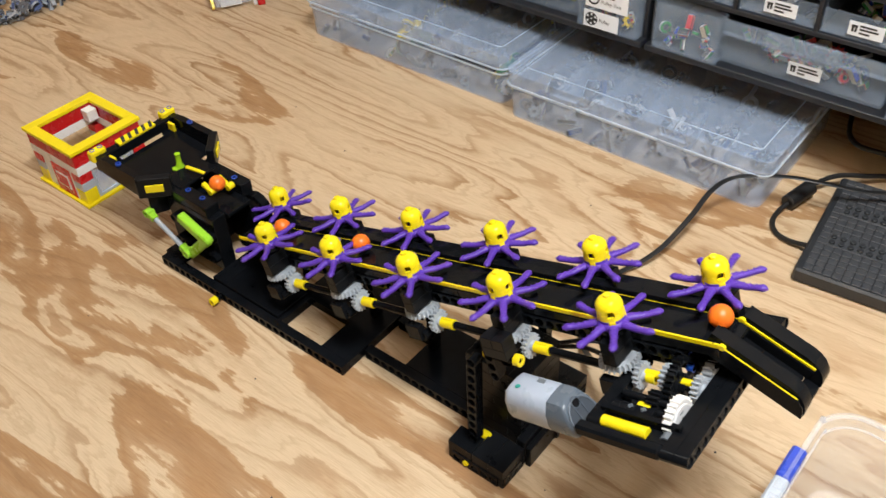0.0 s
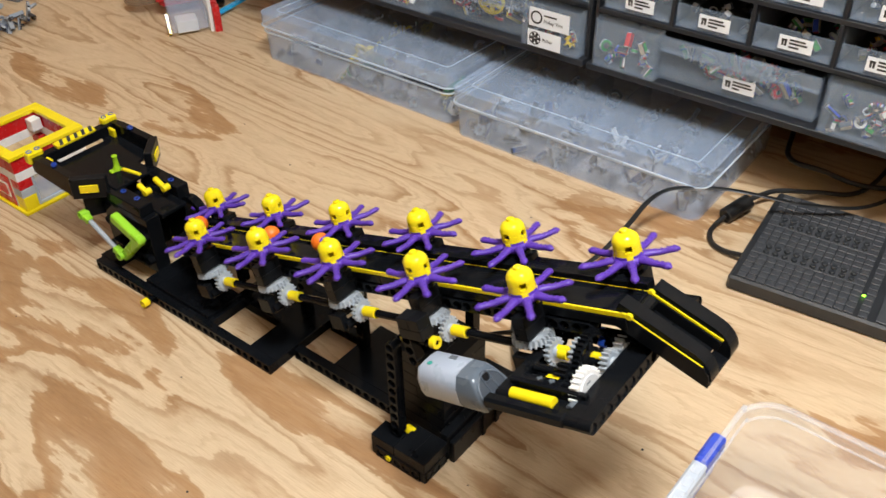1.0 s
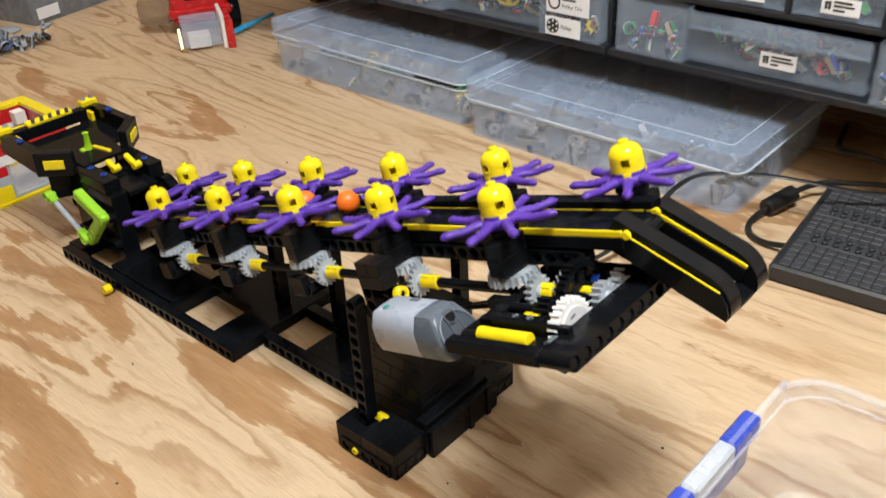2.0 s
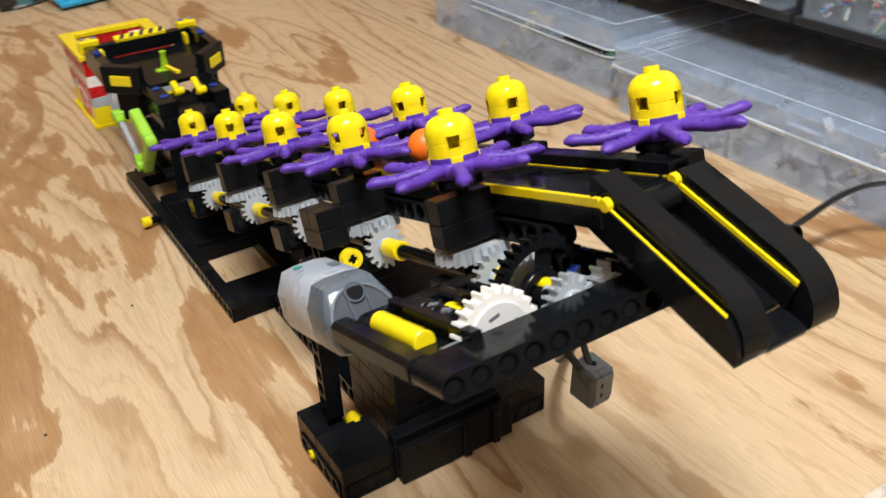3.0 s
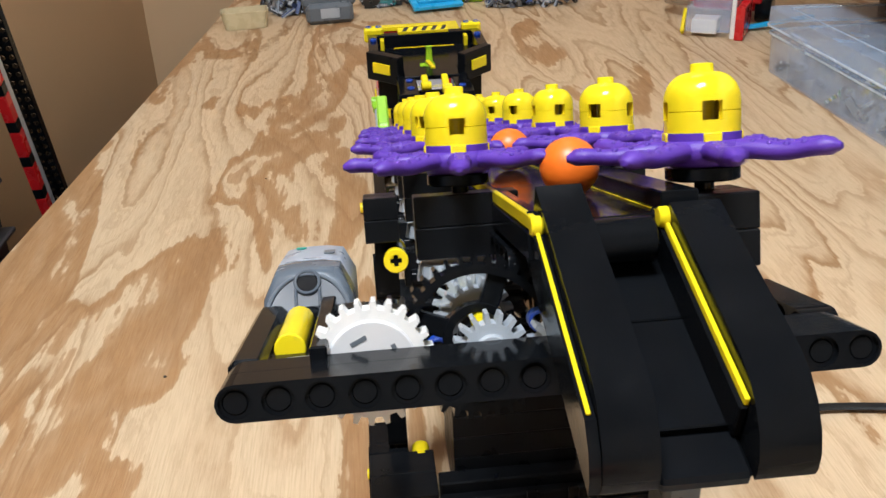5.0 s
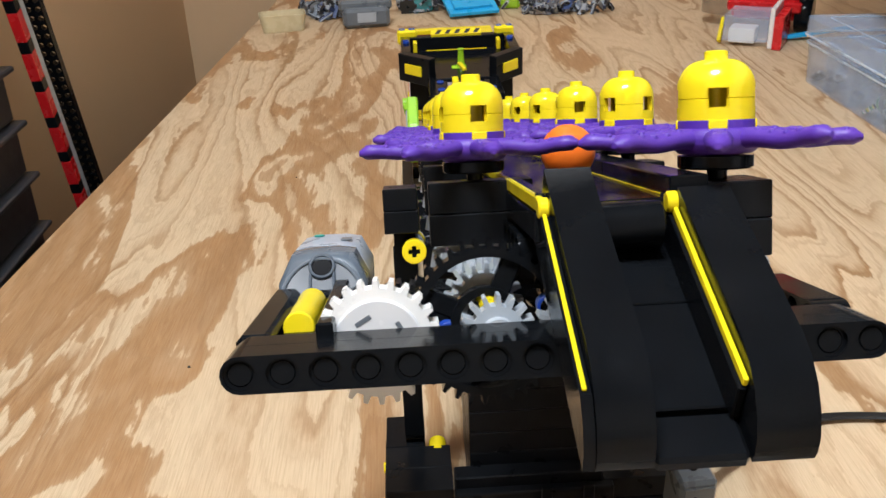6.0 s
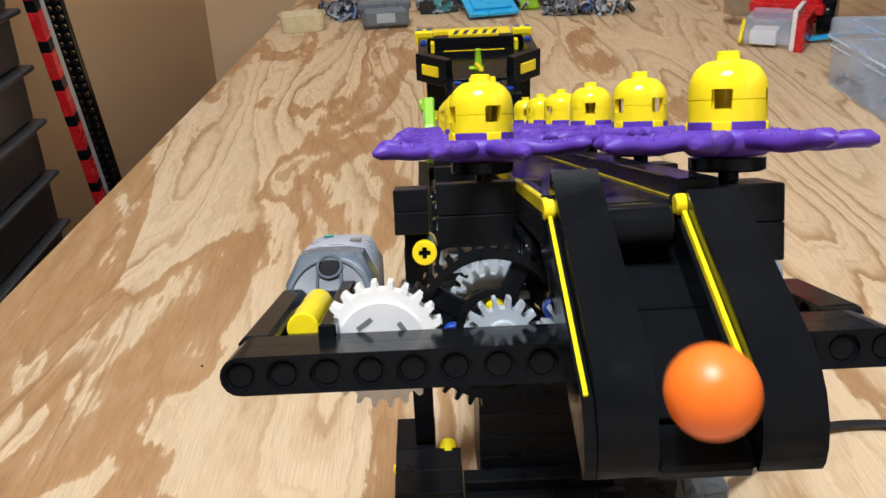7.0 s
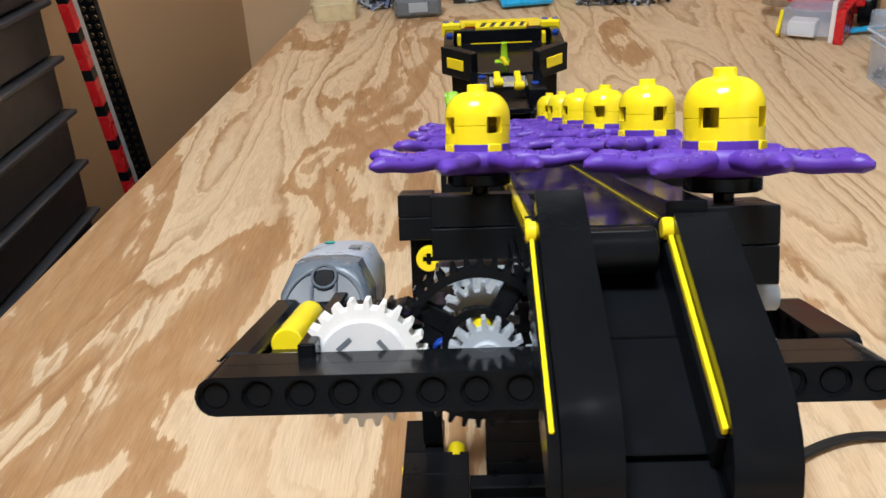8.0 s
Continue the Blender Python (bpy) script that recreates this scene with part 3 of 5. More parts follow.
gg = gear_part("grey_gear", Geo().gear(16, 8.0, 4.5, 2.6, m=AY, depth=2.3), GREY, -24.2, -7.8, -55.6, "y", -127.0)
part("gear_hub", Geo().pipe(3.6, 2.2, -4, 4, m=AY), GREY, gg)
gg = gear_part("grey_gear", Geo().gear(12, 6.6, 5.5, 2.4, m=AY), GREY, -9.6, -7.8, -55.0, "y", 169.0)
part("gear_hub", Geo().pipe(3.4, 2.2, -4, 4, m=AY), GREY, gg)
bg = gear_part("black_gear", Geo().gear(36, 18.2, 5.0, 14.5, m=AY, depth=1.9), BLACK, -25.6, 2.5, -55.6, "y", SPIN / 1.8)
part("gear_web", Geo().pipe(8.0, 6.0, -1.6, 1.6, m=AY).box(-15, -7.5, -1.4, 1.4, -2.2, 2.2).box(7.5, 15, -1.4, 1.4, -2.2, 2.2).box(-2.2, 2.2, -1.4, 1.4, 7.5, 15).box(-2.2, 2.2, -1.4, 1.4, -15, -7.5).pipe(4.2, 2.4, -4, 4, m=AY), BLACK, bg)
ig = gear_part("grey_gear", Geo().gear(16, 8.4, 4, 2.6, m=AY, depth=2.2), GREY, -25, 10.5, -52.2, "y", SPIN)
part("gear_axle", Geo().rod(2.3, -16, 14, m=AY), YELLOW, ig, "yellow axle end")
sg = gear_part("small_black_gear", Geo().gear(12, 6.4, 7, 2.3, m=AY), DULL, -44, 8, -53, "y", -SPIN * 1.6)
part("gear_axle", Geo().rod(2.3, -9, 20, m=AY), BLACK, sg)
for u, v, w in ((-12, 3, -53), (-34, 17, -61), (-6, 8, -50)):
    deck("blue_pin", Geo().pipe(2.5, 1.8, -2, 2, m=AY), BLUE, "blue pin end", mm(u, v, w))

# the motor


def motor_ring(y, s, top):
    out = [(-12, -6), (-12, 3), (-8.6, top - 0.8), (-4, top), (4, top), (8.6, top - 0.8), (12, 3), (12, -6), (10.5, -10.2), (6, -11.5), (-6, -11.5), (-10.5, -10.2)]
    return [(x * s, y, z * s) for x, z in out]


def hull(stations):
    g = Geo()
    k = len(stations[0])
    fs = [[i * k + j, i * k + (j + 1) % k, (i + 1) * k + (j + 1) % k, (i + 1) * k + j] for i in range(len(stations) - 1) for j in range(k)]
    fs += [list(range(k))[::-1], [(len(stations) - 1) * k + j for j in range(k)]]
    return g.add([p for s in stations for p in s], fs)


motor = deck("motor", hull([motor_ring(-8, 0.99, 10.8), motor_ring(20, 0.98, 10.6), motor_ring(22, 0.9, 10.0)]), mat("motor_light_plastic", (0.40, 0.46, 0.55), 0.3), "light and dark grey electric motor", mm(-65.5, 68, -55.6), 1.1)
def raked(y, k, top):
    return [(x, y + 0.62 * max(0.0, z + 2), z) for x, _, z in motor_ring(y, k, top)]


case = part("case_front", hull([raked(-27, 0.90, 10.0), raked(-26, 0.96, 10.6), raked(-24.2, 0.985, 10.8), motor_ring(-8.2, 0.985, 10.8)]), mat("motor_dark_plastic", (0.105, 0.13, 0.16), 0.24, spec=0.35), motor, "dark grey case end", sharp=0.75)
FACE_OF_MOTOR = mm(0, -27, -2) @ pose(0, 0, 0, -31.8)
arc = [(10.4 * math.cos(math.pi * k / 20), 12.2 * math.sin(math.pi * k / 20)) for k in range(21)]
# Flat arch on the face; the hollow's shade is in its dark colour
part("front_recess", Geo().add([(x, -0.2, z) for x, z in arc] + [(x, 0.1, z) for x, z in arc], [list(range(21))] + [[k, k + 1, 22 + k, 21 + k] for k in range(20)]), mat("motor_recess_shade", (0.055, 0.065, 0.08), 0.4, spec=0.3), case, "flat dark arch standing for a shaded hollow", FACE_OF_MOTOR, sharp=0.1)
part("front_arch", Geo().tube([(x * 1.04, -0.3, z * 1.04) for x, z in arc], 0.6, 8), mat("motor_arch_plastic", (0.13, 0.155, 0.185), 0.4, spec=0.3), case, m=FACE_OF_MOTOR)
part("shaft_bearing", Geo().pipe(3.6, 2.8, -1.1, 0.4, 28, AY).box(-3.5, -2.7, -0.9, 0.2, -9.8, -1.6, 0.2).box(2.7, 3.5, -0.9, 0.2, -9.8, -1.6, 0.2), mat("motor_bearing_plastic", (0.075, 0.092, 0.115), 0.6, spec=0.2), case, m=FACE_OF_MOTOR @ mm(0, 0, 10.4))
# Near-black disc in place of a bore, coloured as the shade inside
part("shaft_hole", Geo().rod(2.75, -0.5, -0.1, m=AY), mat("motor_hole_shade", (0.008, 0.008, 0.009), 0.5, spec=0.05), case, m=FACE_OF_MOTOR @ mm(0, 0, 10.4))
part("green_dot", Geo().rod(1.7, 0, 0.5, m=mm(0, 0, 0)), mat("teal_dot", (0.02, 0.30, 0.24), 0.4), motor, m=mm(-4, 15, 10.5))
part("name_plate", Geo().box(-1.6, 1.6, -2.6, 2.6, 0, 0.3, 0.1), DGREY, motor, m=mm(5, 4, 10.7))

# blocks, wheels and gears along the deck
GROUP = "octopus wheels along the chute"
HEAD_TOP, WHEELS = [], []
PHASE = {"R": (45, 0, 45, 0, 0, -42), "L": (0, 45, 0, 0, 0)}


def octopus_mesh():
    """Eight tapering arms with bumps on a round hub."""
    g = Geo()
    g.lathe([(2.4, -21.4), (7.6, -21.4), (8.6, -20.6), (9.6, -18.6), (9.2, -16.6), (8.1, -16.0), (8.1, -14.4), (7.8, -14.2), (2.4, -14.2), (2.4, -21.4)], 32, cap=False)
    rnd = random.Random(4)
    for k in range(8):
        a0 = 45 * k
        bend = rnd.uniform(-2.0, 2.0)
        lift = rnd.uniform(-0.7, 0.9)
        vs, fs, nn, steps = [], [], 10, 13
        for i in range(steps):
            t = i / (steps - 1)
            r = 6.5 + 22.4 * t
            width = 3.3 - 1.5 * math.sin(min(1, t * 1.25) * math.pi / 2) + 0.75 * math.exp(-((t - 0.86) / 0.13) ** 2)
            thick = 2.3 - 0.7 * t + 0.25 * math.exp(-((t - 0.88) / 0.12) ** 2)
            if i == steps - 1:
                width, thick = width * 0.35, thick * 0.4
            off = bend * t * t
            z = -18.4 + lift * t * t + 0.35 * math.sin(t * 9)
            for j in range(nn):
                b = 2 * math.pi * j / nn
                vs.append((r, off + width * math.cos(b), z + thick * math.sin(b)))
            if i:
                fs += [[(i - 1) * nn + j, i * nn + j, i * nn + (j + 1) % nn, (i - 1) * nn + (j + 1) % nn] for j in range(nn)]
        fs.append([(steps - 1) * nn + j for j in range(nn)])
        turn = pose(0, 0, 0, 0, 0, a0)
        g.add(vs, fs, turn)
        for i in range(5):
            for s in (-1, 1):
                t = 0.24 + 0.155 * i
                r = 6.5 + 22.4 * t
                z = -18.4 + lift * t * t + 0.35 * math.sin(t * 9) + (2.3 - 0.7 * t) * 0.80
                g.lathe([(0.75, -0.3), (0.7, 0.25), (0.35, 0.5)], 6, turn @ Matrix.Translation((r, bend * t * t + s * 0.95, z)))
    return g


def head_mesh():
    """A hollow domed head of two stacked bricks with four square openings and a stud."""
    g, n = Geo(), 48
    prof = [(8.0, -14.6), (8.0, -11.7), (8.0, -10.1), (7.75, -9.95), (8.0, -9.8), (8.0, -7.8)]
    prof += [(2.7 + 5.3 * math.cos(a), -7.8 + 6.0 * math.sin(a)) for a in [math.pi / 2 * k / 8 for k in range(1, 9)]]
    gap = {s + d for s in (0, 12, 24, 36) for d in (-2, -1, 0, 1)}
    for rr, flip in ((0.0, False), (1.4, True)):
        vs = [(max(0.6, r - rr) * math.cos(2 * math.pi * i / n), max(0.6, r - rr) * math.sin(2 * math.pi * i / n), z - (rr * 0.7 if z > -7 else 0)) for r, z in prof for i in range(n)]
        fs = []
        for j in range(len(prof) - 1):
            for i in range(n):
                if 1 <= j <= 4 and (i if i < 46 else i - 48) in gap:
                    continue
                q = [j * n + i, j * n + (i + 1) % n, (j + 1) * n + (i + 1) % n, (j + 1) * n + i]
                fs.append(q[::-1] if flip else q)
        g.add(vs, fs)
    for s in (0, 90, 180, 270):
        m = pose(0, 0, 0, 0, 0, s)
        for y in (-1, 1):
            g.add([(6.25, 2.07 * y, -11.7), (7.73, 2.07 * y, -11.7), (7.73, 2.07 * y, -7.8), (6.25, 2.07 * y, -7.8)], [[0, 1, 2, 3]], m)
        for z in (-11.7, -7.8):
            g.add([(6.2, -2.07, z), (7.9, -2.07, z), (7.9, 2.07, z), (6.2, 2.07, z)], [[0, 1, 2, 3]], m)
        g.box(7.3, 8.25, -1.9, 1.9, -16.6, -14.3, 0.2, m)
    g.lathe([(2.75, -2.2), (2.45, -1.8), (2.45, -0.25), (2.2, 0)], 20)
    g.lathe([(3.0, -1.86), (0.1, -1.8)], 20, cap=False)
    return g


OCTO, HEADS = octopus_mesh(), head_mesh()
octo_mesh = head_data = disc_mesh = None
EYE_AT = Vector((-0.094, -0.179))
for row, count in (("R", 6), ("L", 5)):
    for i in range(count):
        u, v = (25.0 if i < 2 else 24.6, 80.0 * i) if row == "R" else (-24.2, 80.0 * i + 40)
        arms = part("octopus_wheel", OCTO, PURPLE, machine, "purple eight-armed wheel with a yellow domed head", sharp=0.9, mesh=octo_mesh)
        octo_mesh = arms.data
        hd = part("head", HEADS, YELLOW, arms, "yellow domed head with square openings", sharp=0.7, mesh=head_data)
        head_data = hd.data
        part("core", Geo().rod(2.7, -14.2, -4.5, 16), YELLOW, arms)
        ds = part("turntable", Geo().lathe([(2.4, -24.6), (7.4, -24.6), (7.9, -24.2), (7.9, -21.8), (2.4, -21.6)], 24), BLACK, arms, mesh=disc_mesh)
        disc_mesh = ds.data
        place = TILTED @ Vector((u * 0.001, v * 0.001, 0))
        to_eye = math.degrees(math.atan2(EYE_AT.y - place.y, EYE_AT.x - place.x))
        WHEELS.append((arms, u, v, (0.1, 0.0)[i] if row == "R" and i < 2 else 0.1 if row == "R" else (-0.6, -0.5, -0.3, 0, 0)[i], to_eye + PHASE[row][i], SPIN if row == "R" else -SPIN))
        s = 1 if row == "R" else -1
        x0, x1 = (10, 34) if s > 0 else (-36.5, -10)
        y0, y1 = (v - 8, v + 8) if s > 0 else (v - 5, v + 4)
        b = brick_stack("wheel_block", deck, x0, x1, y0, y1, -43.4 if s < 0 else -42.8, course=8.1 if s < 0 else 8.0, rows=2, seam=16)
        part("post", Geo().rod(2.1, -30, -23), BLACK, b, m=mm(u, v, 0))
        if s < 0:
            gear_part("crown_gear", Geo().gear(24, 12.8, 4.2, 2.4, taper=0.8), GREY, u + 0.2, v + 1.5, -47.2, "z", -SPIN)
            vg = gear_part("bevel_gear", Geo().gear(16, 8.6, 3.6, 2.4, m=AY, taper=0.6), GREY, u - 1.5, v - 12.5, -54.5, "y", SPIN)
            part("gear_hub", Geo().pipe(3.6, 2.3, -4, 4, m=AY), GREY, vg)
            part("axle_connector", Geo().pipe(3.8, 2.4, -15.5 if i else -10, -4.2, m=AY).box(-1.0, 1.0, -15 if i else -9.6, -4.5, 3.0, 4.3, 0.3), YELLOW, vg, "yellow axle connector")
            part("axle", Geo().rod(2.7, -66 if i else -34, -16, m=AY), BLACK, vg)
            deck("gear_bracket", Geo().box(u - 14, u - 8, v - 4, v + 9, -66, -54, 0.5).rod(3.6, -6, 6, m=Matrix.Translation((u - 6, v - 4, -63)) @ AX), BLACK)
            deck("blue_pin", Geo().pipe(2.5, 1.8, -1, 1, m=AX), BLUE, "blue pin end", mm(u + 6, v + 9.5, -50))
        else:
            part("tip", Geo().rod(3.2, 0, 5, m=AX), GREY, b, m=mm(x1 - 1, v + 6, -48)) if i == 0 else None

brick_stack("leg_bracket", deck, -50.5, -39.2, 106, 124, -48.6, course=7.5, rows=2, seam=18)

# yellow bushes on a pin by the leg
bp = deck("long_pin", Geo().rod(2.6, -14, 14, m=AY).pipe(3.7, 2.5, -7, 8, m=AY), BLACK, "", mm(-41, 119, -54.5))
for y in (-13, 11):
    bu = part("bush", Geo().pipe(4.1, 2.0, -2.2, 2.2, m=AY), YELLOW, bp, "yellow bush", mm(0, y, 0))
    part("bush_web", Geo().add([(q * a, -1.9, p * b) for a, b in ((1, 1), (-1, 1), (-1, -1), (1, -1)) for q, p in ((0.75, 0.75), (2.2, 0.75), (2.2, 2.2), (0.75, 2.2))], [[k, k + 1, k + 2, k + 3] for k in (0, 4, 8, 12)]), YELLOW, bu)
deck("leg_joint", Geo().beam(4), BLACK, m=mm(-44, 124, -68, 0, -90, 90))

# the feed hopper at the low end
for x0, x1, y0, y1, z0, z1 in ((-26, -12, 408, 470, 9, 66), (14, 26, 408, 470, 9, 62), (-12, 14, 440, 476, 9, 60), (-26, -12, 414, 462, 66, 76), (14, 26, 414, 462, 62, 76)):
    base_part("tower_block", Geo().box(x0 + 0.05, x1 - 0.05, y0, y1, z0 + 0.05, z1 - 0.05, 0.6), BLACK)
for x, z in ((-27.5, 24), (-27.5, 48), (27.5, 24), (27.5, 48)):
    base_part("tower_beam", Geo().beam(7), BLACK, m=mm(x, 412, z, 0, 0, 90))
base_part("tower_arch", Geo().lathe([(9, -4), (14, -4), (14, 4), (9, 4), (9, -4)], 24, AX, cap=False), BLACK, m=mm(20, 404, 54))
base_part("feed_trough", Geo().box(-12, 14, 404, 452, 62, 66, 0.5), BLACK, m=mm(0, 0, 0))
for x, y in ((-17, 428), (-17, 447), (19, 428)):
    base_part("blue_pin", Geo().pipe(2.5, 1.8, 0, 1.2), BLUE, "blue pin end", mm(x, y, 75.8))
HOP = mm(0, 463, 78.5) @ pose(0, 0, 0, 3)
hop = base_part("hopper", Geo().box(-37, 37, 14, 66, -6, -3.0, 0.5).box(-37, -24, 66, 71.1, -6, -3.0, 0.3).box(24, 37, 66, 71.1, -6, -3.0, 0.3).box(-20, 20, -10, 14.2, -4, -1.0, 0.5).box(-40, 40, 71, 79, -4, 6.4, 0.6), BLACK, "black angled feed hopper", HOP)
for s in (-1, 1):
    part("hopper_side", Geo().sheet([(17, -9), (77, -8), (77, 6.4), (60, 9.5), (17, 11.5)], s * 37, s * 44), BLACK, hop, sharp=0.4)
    wing = part("hopper_wing", Geo().box(-15, 15, -3.6, 3.6, -9, 11.5, 0.6), DULL, hop, m=mm(s * 33, 8, 0, 0, 0, 42 if s > 0 else 138))
    part("wing_support", Geo().box(-11, 11, -2.5, 2.5, -32, -8.8, 0.5), BLACK, hop, m=mm(s * 28, 12, 0, 0, 0, 24 if s > 0 else 156))
    part("yellow_tile", Geo().box(-7.8, 7.8, -0.7, 0.7, -3.8, 3.8, 0.3), YELLOW, hop, "yellow tile", mm(s * 35.9, 4.8, 1.5, 0, 0, 42 if s > 0 else 138))
    cap = part("yellow_cap", Geo().box(-4.2, 4.2, -7.8, 7.8, -5, 6.4, 1.6), YELLOW, hop, "yellow end block", mm(s * 39, 79, 5, 0, 0, 90))
    for y in (-4, 4):
        part("cap_pin", Geo().pipe(2.5, 1.7, 6.3, 7.0), BLUE, hop, "blue pin end", mm(s * 39 + y, 79, 5))
    part("side_pin", Geo().pipe(2.5, 1.8, -1, 1), BLUE, hop, "blue pin end", mm(s * 40, 46, 11.0))
    part("yellow_lug", Geo().box(-1.5, 1.5, -4, 4, -4, 4, 0.4), YELLOW, hop, m=mm(s * 33, 66, 1))
hz = part("hazard_tile", Geo().box(-20, 20, -3.8, 3.8, 0, 2.6, 0.3), YELLOW, hop, "yellow tile with black stripes", mm(0, 75, 6.8, 10, 0, 0))
for k in range(5):
    part("stripe", Geo().add([(-17 + 7.6 * k, -3.6, 2.75), (-13.6 + 7.6 * k, -3.6, 2.75), (-10.6 + 7.6 * k, 3.6, 2.75), (-14 + 7.6 * k, 3.6, 2.75)], [[0, 1, 2, 3]]), INK, hz)
lim = part("lime_nozzle", Geo().lathe([(4.2, 0), (4.2, 3), (2.6, 5), (2.2, 15), (2.6, 16)], 14).box(-7, 2, -3, 3, 0, 3, 0.4), CLEAR_LIME, hop, "clear lime nozzle piece", mm(0, 15, -3), sharp=0.8)
part("yellow_bar", Geo().box(-1.6, 1.6, -22, 0, 0, 2, 0.3), YELLOW, hop, m=mm(-2, 2, 5, -6, 0, 6))
for s, y, back in ((7, -45, 4), (-7, -38, 1)):
    part("yellow_finger", Geo().box(-2.2, 2.2, -12, back, -2, 2, 0.8).rod(3.0, -3.4, 3.4, m=Matrix.Translation((0, -10, 1.5)) @ AX), YELLOW, hop, "yellow guide finger", mm(s, y + 12, 4, 27, 0, 4))
crank = base_part("crank_arm", Geo().box(-3.9, 3.9, -4.5, 33, -4.5, 4.5, 1.2, pose(0, 0, 0, 21)).box(-3.8, 3.8, -4.5, 42, -4.4, 4.4, 1.2, pose(0, 0, 0, -46)), LIME, "lime bent crank arm", mm(-38, 405, 55))
rod = base_part("push_rod", Geo().rod(2.2, 0, 52), GREY, "grey push rod with lime ends", mm(-41, 434, 28, -63))
for z, up in ((0, 1), (52, -1)):
    part("rod_end", Geo().pipe(4.2, 2.4, -4, 4, m=AX).box(-3.2, 3.2, -3, 3, min(0, up * 9), max(0, up * 9), 0.6), LIME, rod, "lime rod end", mm(0, 0, z))

# ---- balls ----
def ball(label):
    return tagged(part("ball", Geo().lathe([(max(0.02, 7 * math.sin(math.pi * k / 16)), -7 * math.cos(math.pi * k / 16)) for k in range(17)], 28), ORANGE, sharp=2.0), label, "ball", "orange balls")


BALLS = [ball("orange plastic ball rolling in the machine's chute") for _ in range(4)]

# ---- boxes of parts by the cabinets ----


def piece_heap(name, n, x0, x1, y0, y1, z0, z1, material, seed, big=1.0, parent=None, label=""):
    """A heap of small toy pieces: wheels, pegs, plates, beams."""
    rnd, g = random.Random(seed), Geo()
    for _ in range(n):
        m = Matrix.Translation((rnd.uniform(x0, x1), rnd.uniform(y0, y1), z0 + (z1 - z0) * rnd.random() ** 1.5)) @ pose(0, 0, 0, rnd.uniform(-70, 70), rnd.uniform(-70, 70), rnd.uniform(0, 360))
        k = rnd.random()
        if k < 0.3:
            g.gear(rnd.choice((8, 12, 16)), big * rnd.uniform(4, 8), 3.2, 2.2, m)
        elif k < 0.5:
            r = big * rnd.uniform(3, 7)
            g.pipe(r, r * 0.55, -1.6, 1.6, 14, m)
        elif k < 0.88:
            g.box(-big * rnd.uniform(3, 9), big * rnd.uniform(3, 9), -3, 3, -3, 3, 0.6, m)
        else:
            g.rod(2.4, -big * rnd.uniform(4, 9), big * rnd.uniform(4, 9), 8, m)
    ob = part(name, g, material, parent, label)
    ob["kind"] = "stuff"
    return ob


def rounded(x0, x1, y0, y1, r, k=5):
    out = []
    for cx, cy, a0 in ((x1 - r, y1 - r, 0), (x0 + r, y1 - r, 90), (x0 + r, y0 + r, 180), (x1 - r, y0 + r, 270)):
        out += [(cx + r * math.cos(radians(a0 + 90 * i / k)), cy + r * math.sin(radians(a0 + 90 * i / k))) for i in range(k + 1)]
    return out


def shell(g, x0, x1, y0, y1, z0, z1, r, t, bottom=True, draft=0.0):
    """A thin open box with round corners."""
    rings = []
    for inset, z in ((draft, z0), (0, z1), (t, z1), (draft + t, z0 + t)):
        rings.append([(x, y, z) for x, y in rounded(x0 + inset, x1 - inset, y0 + inset, y1 - inset, max(0.5, r - inset))])
    k = len(rings[0])
    fs = [[i * k + j, i * k + (j + 1) % k, (i + 1) * k + (j + 1) % k, (i + 1) * k + j] for i in range(3) for j in range(k)]
    if bottom:
        fs += [list(range(k))[::-1], [3 * k + j for j in range(k)]]
    return g.add([p for q in rings for p in q], fs)


